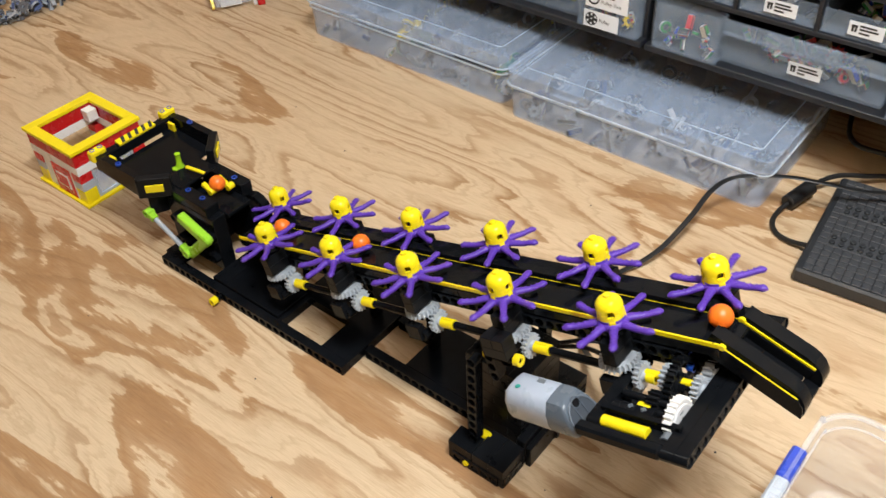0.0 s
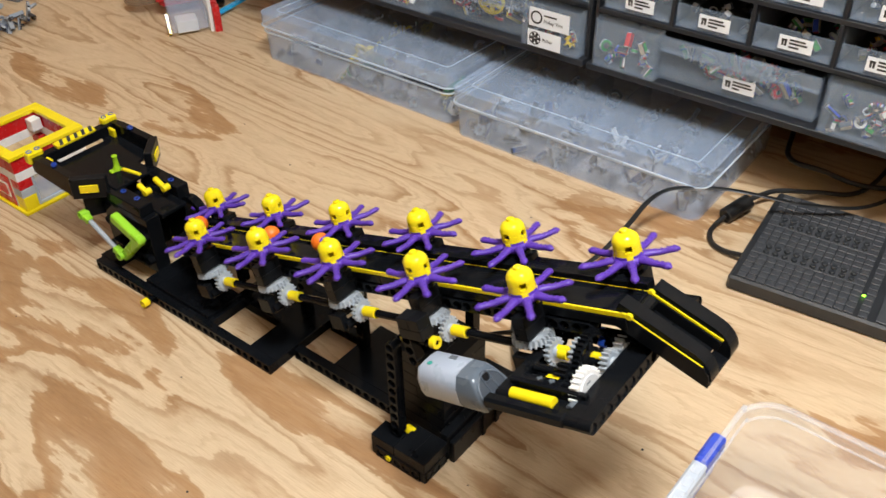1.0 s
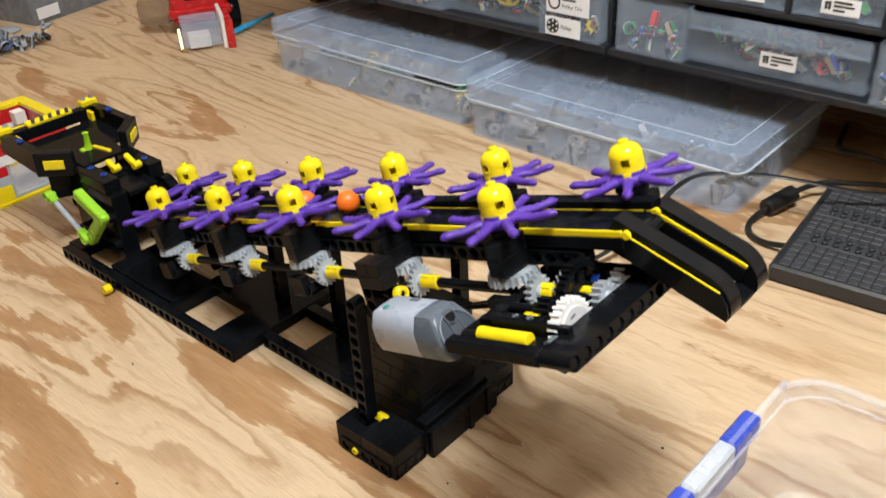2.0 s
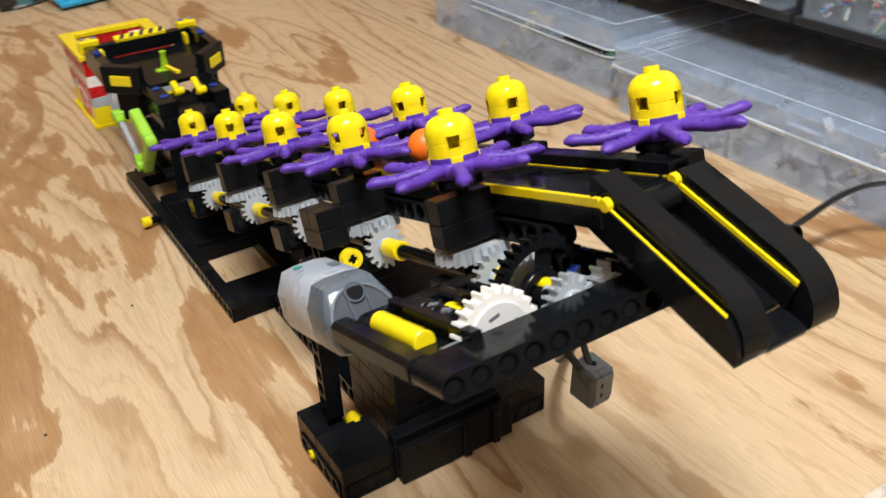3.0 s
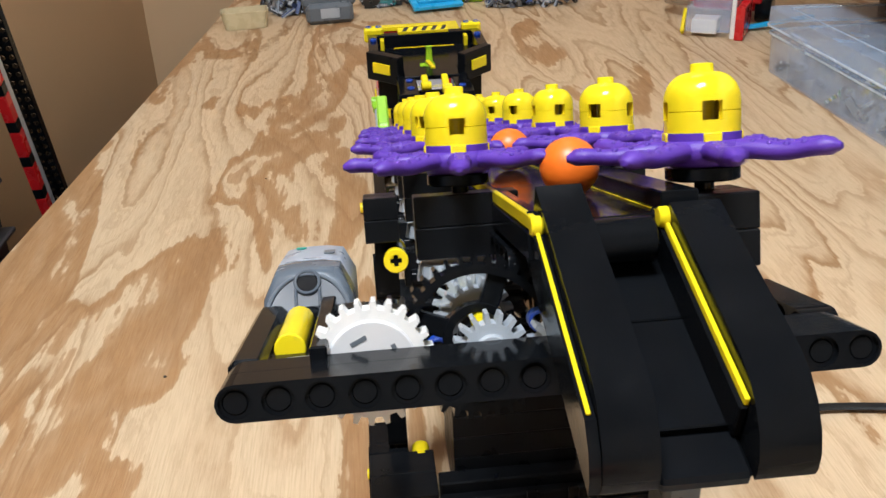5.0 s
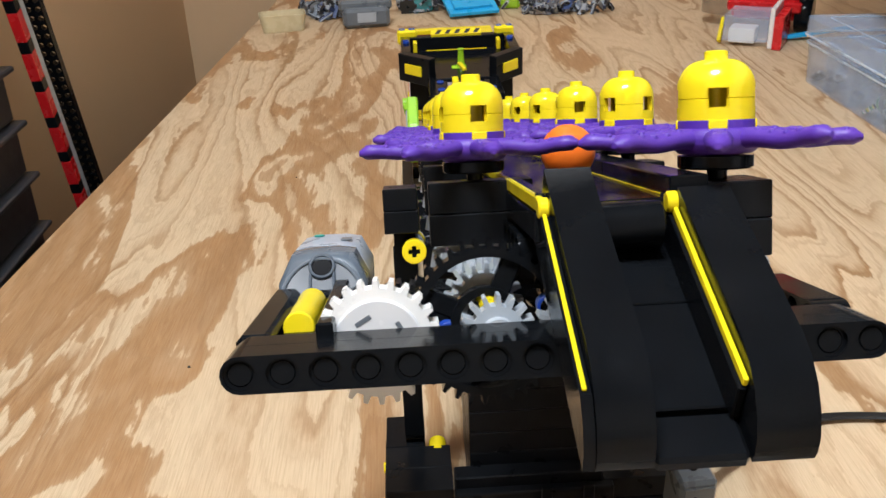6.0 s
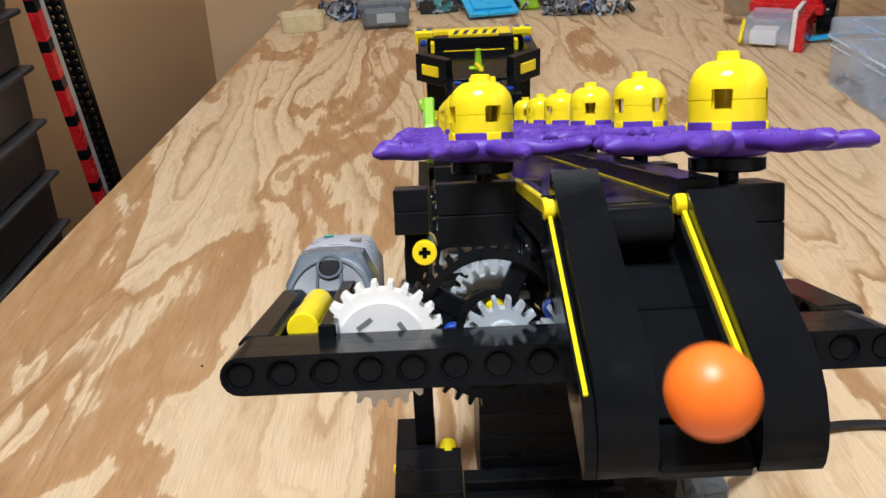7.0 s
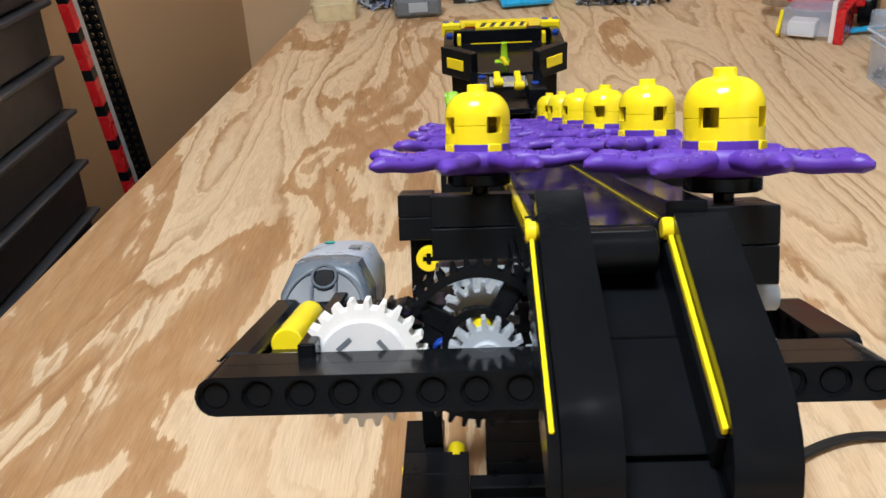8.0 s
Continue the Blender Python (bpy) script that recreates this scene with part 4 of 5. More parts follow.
def parts_box(label, x, y, wide, long_, tall, seed, heap, ajar=0.0, latches=()):
    """A flat compartment box with a lid, dividers, latches and its pieces inside. x, y: the corner by the machine."""
    t = thing("parts_box", label, "storage box", "clear compartment boxes", mm(x, y, 0))
    base = part("tray", shell(Geo(), 0, wide, 0, long_, 0.2, tall * 0.70, 13, 1.5, draft=2.0), TRAY, t, sharp=0.8)
    lid_m = mm(wide, 0, tall * (0.70 if ajar else 0.72)) @ pose(0, 0, 0, 0, ajar, 0) @ mm(-wide, 0, 0)
    g = Geo()
    shell(g, -2.5, wide + 2, -2.5, long_ + 2.5, -tall * 0.02, tall * 0.28, 13, 1.5, bottom=False)
    top = rounded(-2.5, wide + 2, -2.5, long_ + 2.5, 13)
    inner = rounded(14, wide - 12, 14, long_ - 14, 5)
    k = len(top)
    g.add([(a, b, tall * 0.28) for a, b in top] + [(a, b, tall * 0.28 + 1.4) for a, b in inner], [[j, (j + 1) % k, k + (j + 1) % k, k + j] for j in range(k)])
    lid = part("lid", g, FROST, t, m=lid_m, sharp=0.5)
    part("lid_panel", Geo().add([(a, b, tall * 0.28 + 0.2) for a, b in inner] + [(a, b, tall * 0.28 + 1.4) for a, b in inner], [list(range(k))] + [[j, (j + 1) % k, k + (j + 1) % k, k + j] for j in range(k)]), FROST, lid)
    part("lid_edge", Geo().tube([(a, b, tall * 0.28 + 1.0) for a, b in inner] + [(*inner[0], tall * 0.28 + 1.0)], 0.55, 6, smooth=False), RIM, lid)
    part("lid_rim", Geo().tube([(a, b, 0) for a, b in top] + [(*top[0], 0)], 1.1, 6, smooth=False), RIM, lid)
    part("tray_rim", Geo().tube([(a, b, tall * 0.67) for a, b in rounded(-0.8, wide + 0.8, -0.8, long_ + 0.8, 13)] + [(wide + 0.8, long_ + 0.8 - 13, tall * 0.67)], 1.0, 6, smooth=False), RIM, base)
    cells = 6
    for i in range(1, cells):
        part("divider", Geo().box(3, wide - 3, long_ * i / cells - 0.6, long_ * i / cells + 0.6, 1.5, tall * 0.66, 0.2), FROST, base)
    part("divider", Geo().box(wide * 0.5 - 0.6, wide * 0.5 + 0.6, 3, long_ - 3, 1.5, tall * 0.66, 0.2), FROST, base)
    for c in range(cells):
        piece_heap("filling", 32, 9, wide - 12, long_ * c / cells + 9, long_ * (c + 1) / cells - 7, 4, tall * (0.22 if (c + seed) % 3 else 0.36), heap[c % len(heap)], seed * 10 + c, 1.45, base)
    for ly in latches:
        la = part("latch", Geo().box(-4.4, -2.2, ly - 14, ly + 14, tall * 0.48, tall * 0.86, 0.6), TRAY, t, "frosted snap latch")
        part("latch_hinge", Geo().rod(1.6, -14, 14, m=Matrix.Translation((-3.2, ly, tall * 0.86)) @ AY), TRAY, la)
    return t


open_box = parts_box("frosted clear compartment box with its lid slightly ajar", 344, 369, 190, 300, 57, 3, [HEAP_PALE, HEAP_GREY, HEAP_GREY], ajar=1.7, latches=(225,))
for x, y, w, h, mt in ((5, 8, 30, 7, "green"), (3, 17, 9, 24, "black"), (4, 43, 8, 30, "black"), (40, 6, 44, 7, "black")):
    part("loose_beam", Geo().box(x, x + w, y, y + h, 33, 40.6, 2.0), LEAF if mt == "green" else BLACK, open_box, "dark green toy piece" if mt == "green" else "")
parts_box("closed frosted clear compartment box of grey gears", 333, 68, 185, 290, 56, 5, [HEAP_GREY], latches=(95, 215))

# ---- drawer cabinets ----
FX = 410.0  # the plane of the drawer fronts


def bars(parent, m, rows, wide, icon):
    """A printed label: a small pictogram and lines too small to read."""
    if icon == "ring":
        part("printed_ring", Geo().pipe(7, 5.2, 0.15, 0.3, 28), INK, parent, m=m @ mm(-wide / 2 + 9, 0, 0))
    elif icon == "wheel":
        g = Geo().pipe(7, 6.1, 0.15, 0.3, 28).pipe(2.4, 1.0, 0.15, 0.3, 16)
        for k in range(6):
            g.box(2, 6.4, -1.5, 1.5, 0.15, 0.3, 0.02, pose(0, 0, 0, 0, 0, 60 * k))
        part("printed_wheel", g, INK, parent, m=m @ mm(-wide / 2 + 9, 0, 0))
    else:
        part("printed_shape", Geo().box(-2.2, -0.3, -3.2, 2.4, 0.15, 0.28, 0.02).box(0.4, 2.3, -3.2, 2.4, 0.15, 0.28, 0.02).box(-2.6, 2.6, 1.2, 3.2, 0.15, 0.29, 0.02), INK, parent, m=m @ mm(-wide / 2 + 5, 0, 0))
    for y, l in rows:
        part("printed_line", Geo().box(0, l, y - 0.85, y + 0.85, 0.15, 0.28, 0.02), INK, parent, m=m @ mm(-wide / 2 + (18 if icon == "ring" else 9.5), 0, 0))


FACE = pose(0, 0, 0, 90, 0, -90)  # a label's x to -y, its y up, its front towards the machine


def written(text, size, parent, m):
    cu = bpy.data.curves.new("lettering", "FONT")
    cu.body, cu.size, cu.align_x, cu.align_y, cu.extrude = text, size, "LEFT", "CENTER", 0.00005
    ob = bpy.data.objects.new("lettering", cu)
    scene.collection.objects.link(ob)
    dg = bpy.context.evaluated_depsgraph_get()
    me = bpy.data.meshes.new_from_object(ob.evaluated_get(dg))
    bpy.data.objects.remove(ob)
    me.materials.clear()
    me.materials.append(INK)
    return part("lettering", None, INK, parent, m=m, mesh=me)


def label_card(parent, y, z, wide, tall, x, icon="", rows=(), text=""):
    c = part("label", Geo().box(-wide / 2, wide / 2, -tall / 2, tall / 2, -0.1, 0.12, 0.04), PAPER, parent, "white printed label", mm(x, y, z) @ FACE)
    bars(c, Matrix.Identity(4), rows, wide, icon)
    if text:
        written(text, 0.0052, c, mm(-wide / 2 + 18, 0 if "\n" not in text else 0, 0.3))
    return c


def small_drawer(cab, y0, y1, z0, z1, heap, seed, n=11):
    zm = z0 + (z1 - z0) * 0.60
    d = part("drawer", Geo().box(FX - 1, FX + 1, y0, y1, z0, zm, 0.3), DRAWER, cab, "frosted clear drawer")
    part("pull", Geo().sheet([(FX - 6, zm), (FX - 6, z1), (FX - 4.4, z1), (FX - 4.4, zm + 1.5), (FX + 1, zm + 1.5), (FX + 1, zm)], -y1, -y0, pose(0, 0, 0, 0, 0, 90)), DRAWER, d, sharp=0.4)
    for y in (y0, y1 - 1.2):
        part("side_panel", Geo().box(FX + 1.1, FX + 120, y, y + 1.2, z0, z1 - 3, 0.3), DRAWER, d)
    part("bottom_panel", Geo().box(FX + 1.1, FX + 120, y0 + 1.3, y1 - 1.3, z0, z0 + 1.2, 0.3), DRAWER, d)
    piece_heap("filling", n, FX + 8, FX + 70, y0 + 8, y1 - 8, z0 + 3, z0 + (z1 - z0) * 0.45, heap, seed, 0.9, d)
    return d


def big_drawer(cab, y0, y1, z0, z1, heap, seed, ends):
    """A wide drawer with one or both ends standing out past its hollow front, and a grip along the top."""
    lo = max([b for a, b in ends if a == y0] + [y0])
    hi = min([a for a, b in ends if b == y1] + [y1])
    d = part("drawer", Geo().box(FX - 4, FX - 2.4, lo + 0.1, hi - 0.1, z0, z1 - 6, 0.4), DRAWER, cab, "wide frosted clear drawer")
    for a, b in ends:
        e = part("end_pocket", shell(Geo(), FX - 16, FX + 1, a, b, z0, z1, 2.5, 1.4), DRAWER, d, sharp=0.6)
        part("pocket_edge", Geo().box(FX - 17, FX - 16.1, a, b, z0 + 24, z0 + 25.2, 0.2), DRAWER, d)
    part("front_lip", Geo().box(FX - 9, FX - 7, lo, hi, z1 - 16, z1 - 2, 0.4), DRAWER, d)
    part("front_ledge", Geo().box(FX - 9, FX - 3, lo, hi, z1 - 17.8, z1 - 16.1, 0.3), DRAWER, d)
    part("bottom_panel", Geo().box(FX + 1.2, FX + 125, y0 + 1.5, y1 - 1.5, z0, z0 + 1.4, 0.3), DRAWER, d)
    for y in (y0, y1 - 1.4):
        part("side_panel", Geo().box(FX + 1.2, FX + 125, y, y + 1.4, z0, z1 - 4, 0.3), DRAWER, d)
    mid = (lo + hi) / 2
    part("grip", Geo().box(FX - 12.6, FX - 10.6, mid - 34, mid + 34, z1 - 20, z1 - 1, 0.5), DRAWER, d)
    for k, (a, b) in enumerate(ends):
        piece_heap("filling", 16, FX - 7, FX - 4, a + 7, b - 7, z0 + 4, z0 + 32, heap, seed + k, 0.95, d)
    piece_heap("filling", 40, FX + 10, FX + 34, lo + 10, hi - 10, z0 + 6, z0 + 26, heap, seed + 2, 1.3, d)
    return d


def cabinet(y0, y1, label):
    t = thing("drawer_cabinet", label, "drawer cabinet", "drawer cabinets on the shelf", mm(0, -8, 8.5))
    part("base", Geo().box(FX - 14, FX + 150, y0, y1, 80.5, 87.2, 0.8), CABINET, t)
    for y in np.arange(y0 + 35, y1 - 20, 55):
        part("base_rib", Geo().box(FX - 14.6, FX - 13, float(y), float(y) + 1.5, 82, 87, 0.2), CABINET, t)
    part("side", Geo().box(FX - 3, FX + 150, y0, y0 + 4, 87.3, 330, 0.5), CABINET, t)
    part("side", Geo().box(FX - 3, FX + 150, y1 - 4, y1, 87.3, 330, 0.5), CABINET, t)
    part("back", Geo().box(FX + 146, FX + 150, y0 + 4.1, y1 - 4.1, 87.3, 330, 0.5), CABINET, t)
    for z in (138, 182, 226, 270, 314):
        part("shelf_bar", Geo().box(FX - 3, FX + 145, y0 + 4.1, y1 - 4.1, z, z + 4.5, 0.4), CABINET, t)
    return t


right = cabinet(-220, 243, "black cabinet of small frosted drawers with printed labels")
left = cabinet(247, 545, "black drawer cabinet with wide drawers of wheels")
bd = big_drawer(right, 15, 236, 88.5, 136, HEAP_BRIGHT, 60, ((167, 236),))
label_card(bd, 87, 103, 31, 13, FX - 4.4, "pins", ((3.2, 17), (0.2, 19), (-3.2, 7)))
bd = big_drawer(right, -214, 9, 88.5, 136, HEAP_BRIGHT, 70, ((-60, 9),))
label_card(bd, -100, 103, 31, 13, FX - 4.4, "pins", ((3.2, 17), (0.2, 19), (-3.2, 7)))
for row, z in enumerate((143.5, 187.5, 231.5, 275.5)):
    for k in range(6):
        y1 = 235 - 75.5 * k
        dr = small_drawer(right, y1 - 70, y1, z, z + 37, (HEAP_MIX, HEAP_GREY, HEAP_BRIGHT)[(k + row) % 3], 100 + 10 * row + k)
        label_card(dr, y1 - 38, z + 11, 30, 13, FX - 1.5, "pins", ((3.2, 14), (0.2, 16), (-3.2, 9)))
        part("divider", Geo().box(FX - 3, FX + 140, y1 - 74.5, y1 - 71, z - 1.0, z + 38.4, 0.3), CABINET, right)
bd = big_drawer(left, 252, 540, 88.5, 136, HEAP_MIX, 80, ((252, 322), (446, 540)))
label_card(bd, 287, 122, 48, 20, FX - 17.4, "ring", ((3.6, 15),), "\nPulley Tire")
label_card(bd, 292, 99, 40, 18, FX - 17.4, "wheel", (), "Pulley")
wheel = part("pulley_wheel", Geo().pipe(15, 12.5, -2.5, 2.5, 32).pipe(4.5, 2.4, -2.5, 2.5, 18), YELLOW, bd, "yellow pulley wheel", mm(FX + 2, 372, 116, 0, 80, 12))
for k in range(6):
    part("spoke", Geo().box(4, 13, -2.6, 2.6, -1.2, 1.2, 0.4, pose(0, 0, 0, 0, 0, 60 * k)), YELLOW, wheel)
for row, z in enumerate((143.5, 187.5, 231.5, 275.5)):
    for k in range(4):
        y1 = 539 - 72.5 * k
        dr = small_drawer(left, y1 - 70, y1, z, z + 37, (HEAP_GREY, HEAP_MIX)[(k + row) % 2], 200 + 10 * row + k)
        label_card(dr, y1 - 38, z + 11, 30, 13, FX - 1.5, "pins", ((3.2, 14), (0.2, 16), (-3.2, 9)))

far = cabinet(549, 850, "black drawer cabinet at the far end of the shelf")
big_drawer(far, 554, 845, 88.5, 136, HEAP_GREY, 90, ((554, 624),))
for k in range(4):
    small_drawer(far, 560 + 72 * k, 628 + 72 * k, 143.5, 180.5, HEAP_GREY, 300 + k)
shelf = thing("cabinet_shelf", "wooden shelf under the drawer cabinets, toned dark for the shade there", "shelf")
part("board", Geo().box(FX + 45, 762, -480, 850, 76, 88.8, 0.8), SHADEWOOD, shelf)
part("back_board", Geo().box(746, 762, -480, 850, 0.2, 75.8, 0.8), SHADEWOOD, shelf)
part("end_board", Geo().box(560, 745, 835, 850, 0.2, 75.8, 0.8), SHADEWOOD, shelf)
part("end_board", Geo().box(560, 745, -480, -465, 0.2, 75.8, 0.8), SHADEWOOD, shelf)

# ---- the tiled black box and its cords ----
hub = thing("power_brick", "flat black box with a tiled and studded top on the bench", "power unit", m=mm(262, 8, 0, 0, 0, -85))
part("case", Geo().box(0, 190, 0, 150, 0.3, 14.6, 2.0), PADCASE, hub)
for b in (5, 11):
    part("stud_plate", Geo().box(13, 95, 3.2 + 8 * b, 18.8 + 8 * b, 14.4, 15.9, 0.3), PAD, hub)
tile_mesh = stud_mesh = None
tile_g, stud_g = Geo().box(-3.6, 3.6, -3.6, 3.6, 0, 1.2, 0.4), Geo().rod(2.6, 0, 2.6, 14, None, 0.5)
for a in range(13):
    for b in range(18):
        x, y = 10 + 8 * a + (0 if a < 12 else 3), 7 + 8 * b
        studded = b in (5, 6, 11, 12) and 1 <= a <= 10
        if studded:
            ob = part("stud", stud_g, PADCASE, hub, m=mm(x, y, 15.7), mesh=stud_mesh)
            stud_mesh = ob.data
        else:
            ob = part("tile", tile_g, PAD, hub, m=mm(x, y, 14.5), mesh=tile_mesh)
            tile_mesh = ob.data
part("cover", Geo().box(119, 188, 3, 147, 14.7, 16.4, 0.6), PAD, hub)
part("led", Geo().rod(1.6, 16, 16.8, 12), GREENLED, hub, "glowing green light", mm(104, 30, 0))

cord = tagged(part("cable", Geo().tube([(44, 56, 54), (62, 84, 26), (92, 112, 6), (132, 134, 3), (176, 131, 3), (202, 119, 7), (224, 110, 15), (257, 104, 27), (292, 102, 36), (314, 94, 40), (332, 76, 40), (350, 51, 38), (361, 25, 36), (381, -13, 30), (430, -60, 22), (560, -90, 10), (680, -90, 3)], 2.6, 8, 0.4), RUBBER), "flat black ribbon cable looping over the bench", "cable")
brick = thing("cable_bead", "black ferrite bead on a power cord", "cable bead", m=mm(368, 45, 9, 0, -6, -16))
part("bead", Geo().rod(7.5, -17, 17, 20, AX, 1.4), RUBBER, brick)
tagged(part("cable", Geo().tube([(304, 12, 8), (306, 28, 4), (311, 42, 3), (324, 51, 3), (340, 52, 5), (368, 45, 9), (390, 38, 12), (412, 24, 14), (434, -4, 12), (480, -40, 4), (600, -50, 4)], 2.4, 8), RUBBER), "thin black power cord curled on the bench", "cable")
tagged(part("cable", Geo().tube([(560, 60, 4), (500, 46, 12), (468, 36, 22), (442, 20, 32), (446, -4, 30), (470, -40, 14), (520, -90, 4), (600, -120, 4)], 2.6, 8), RUBBER), "black cord looped below the cabinet", "cable")

# ---- the clear catch tub ----
tub = thing("catch_tub", "clear plastic tub with a blue side clasp", "tub", m=mm(0, 0, 0))
tub_m = mm(88, -77, 0, 0, 0, -1)
part("wall", shell(Geo(), -165, 0, -230, 0, 0.3, 70, 26, 1.6, draft=9), CLEARTUB, tub, m=tub_m, sharp=0.8)
part("rim", Geo().tube([(a, b, 70) for a, b in rounded(-165, 0, -230, 0, 26)] + [(0, -26, 70)], 2.0, 8), TUBRIM, tub, m=tub_m)
part("inner_rim", Geo().tube([(a, b, 64) for a, b in rounded(-161, -4, -226, -4, 24)] + [(-4, -28, 64)], 0.9, 6), TUBRIM, tub, m=tub_m)
cl = part("clasp", Geo().box(-142, -46, 0.8, 5.6, 36, 60, 1.6).box(-74, -46, -3.0, 6.4, 58, 71.5, 1.6).box(-142, -112, -3.0, 6.4, 58, 71.5, 1.6), CLASP, tub, "blue snap clasp", tub_m)
clasp_bar = part("clasp_bar", Geo().box(-112, -74, -3.4, 6.0, 60.5, 72, 1.4), RIM, cl, "clear bar with three windows")
for a in (-109, -97, -85):
    part("clasp_window", Geo().box(a, a + 8, -2.0, 3.6, 71.8, 72.4, 0.3), TUBRIM, clasp_bar)
for x, y in ((-20, -60), (-52, -92), (-30, -110), (-80, -60)):
    tagged(part("ball", Geo().lathe([(max(0.02, 7 * math.sin(math.pi * k / 14)), -7 * math.cos(math.pi * k / 14)) for k in range(15)], 24), WHITE, m=tub_m @ mm(x, y, 9), sharp=2.0), "white ball with a small red print in the tub", "ball", "white balls in the tub")

# ---- the small brick booth behind the hopper ----
booth = thing("brick_booth", "yellow red and white toy-brick booth with an open top", "toy booth", m=mm(0, 0, 0))
X0, X1, Y0, Y1 = -38, 39, 598, 676
part("floor_plate", Geo().box(X0 - 3, X1 + 3, Y0 - 3, Y1 + 3, 0.2, 3.2, 0.4), YELLOW, booth)
courses = [(3.3, 18, YELLOW, "yellow_corner"), (18.2, 27, GREY, "grey_corner"), (27.2, 36.5, RED, "red_corner"), (36.7, 46, WHITE, "white_course"), (46.2, 60.5, RED, "red_course")]
for z0, z1, mt, nm in courses:
    if z0 < 36:
        for x in (X0, X1 - 14):
            for y in (Y0, Y1 - 14):
                part(nm, Geo().box(x, x + 14, y, y + 14, z0, z1, 0.3), mt, booth)
    else:
        for a in ((X0, X1, Y0, Y0 + 7.8), (X0, X1, Y1 - 7.8, Y1), (X0, X0 + 7.8, Y0 + 8, Y1 - 8), (X1 - 7.8, X1, Y0 + 8, Y1 - 8)):
            part(nm, Geo().box(*a, z0, z1, 0.3), mt, booth)
for a in ((X0 - 2, X1 + 2, Y0 - 2, Y0 + 9), (X0 - 2, X1 + 2, Y1 - 9, Y1 + 2), (X0 - 2, X0 + 9, Y0 + 9.2, Y1 - 9.2), (X1 - 9, X1 + 2, Y0 + 9.2, Y1 - 9.2)):
    part("rim_tile", Geo().box(*a, 60.7, 64.5, 0.4), YELLOW, booth)
sign = part("sign_panel", Geo().box(X0 - 0.6, X0 + 3, Y0 + 17, Y1 - 30, 3.4, 36.4, 0.4), RED, booth, "red sign panel with a plain emblem")
part("emblem", Geo().box(X0 - 1.2, X0 - 0.5, Y0 + 22, Y1 - 35, 12, 28, 0.4), WHITE, sign)
part("emblem_core", Geo().box(X0 - 1.6, X0 - 1.1, Y0 + 24, Y1 - 37, 14, 26, 0.3), RED, sign)
part("side_panel", Geo().box(X0 + 1, X0 + 4, Y1 - 29.5, Y1 - 14.2, 3.4, 36.4, 0.3), WHITE, booth)
part("front_post", Geo().box(X0, X0 + 3, Y0 + 14.2, Y0 + 16.8, 3.4, 36.4, 0.2), WHITE, booth)
part("inner_floor", Geo().box(X0 + 8, X1 - 8, Y0 + 8, Y1 - 8, 3.3, 4.0, 0.2), mat("tan_plate_plastic", (0.50, 0.38, 0.20), 0.4), booth)
for a, b in ((X0 + 14.2, X0 + 17), (X1 - 17, X1 - 14.2)):
    part("window_frame", Geo().box(a, b, Y0 + 1, Y0 + 4, 3.4, 36.4, 0.3), GREY, booth)
part("window_frame", Geo().box(X0 + 17.1, X1 - 17.1, Y0 + 1, Y0 + 4, 3.4, 6.4, 0.3), GREY, booth)
part("front_window", Geo().box(X0 + 17.1, X1 - 17.1, Y0 + 2, Y0 + 3, 6.5, 36.4, 0.2), FROST, booth)
part("corner_stack", Geo().box(X1 - 20, X1 - 9, Y1 - 20, Y1 - 9, 46, 58, 0.3), WHITE, booth)
part("back_window", Geo().box(X1 - 4, X1 - 2, Y0 + 14.3, Y1 - 14.3, 3.4, 36.4, 0.2), FROST, booth)

# ---- things past the machine ----
toy = thing("red_toy_model", "red and white toy-brick model with a clear ramp", "toy model", m=mm(349, 825, 0, 0, 0, -30))
part("body", Geo().box(-30, 44, 42, 120, 16, 64, 4).box(-20, 32, 50, 108, 62, 86, 5).box(-34, 48, 36, 60, 26, 38, 2), RED, toy)
part("dark_band", Geo().box(-12, 24, 40, 50, 48, 58, 1.5), BLACK, toy)
part("canopy", Geo().lathe([(26, 0), (26, 24), (20, 36), (8, 42)], 20), mat("smoky_clear_plastic", (0.25, 0.18, 0.12), 0.1, alpha=0.5), toy, m=mm(-48, 92, 14))
part("clear_ramp", Geo().box(-24, 24, -28, 28, 6, 34, 0.6), FROST, toy)
part("white_bin", Geo().box(-18, 10, -27, -2, 4, 20, 0.8), WHITE, toy)
part("yellow_rail", Geo().box(-30, -26, -4, 4, -20, 8, 0.6, Matrix.Translation((0, -14, 20)) @ pose(0, 0, 0, -35)), YELLOW, toy)
part("white_post", Geo().box(25, 30, -30, 26, 0.3, 44, 0.6), WHITE, toy)
part("red_post", Geo().box(30.5, 40, -34, 26, 0.3, 36, 0.6), RED, toy)
part("blue_arm", Geo().box(-40, 40, -4, 4, -2, 2, 0.6), SKYBLUE, toy, m=mm(70, 34, 8, 0, -6, 30))
part("black_wheel", Geo().lathe([(6, -9), (20, -9), (22, -5), (22, 5), (20, 9), (6, 9)], 24, AX), BLACK, toy, m=mm(50, 60, 22))

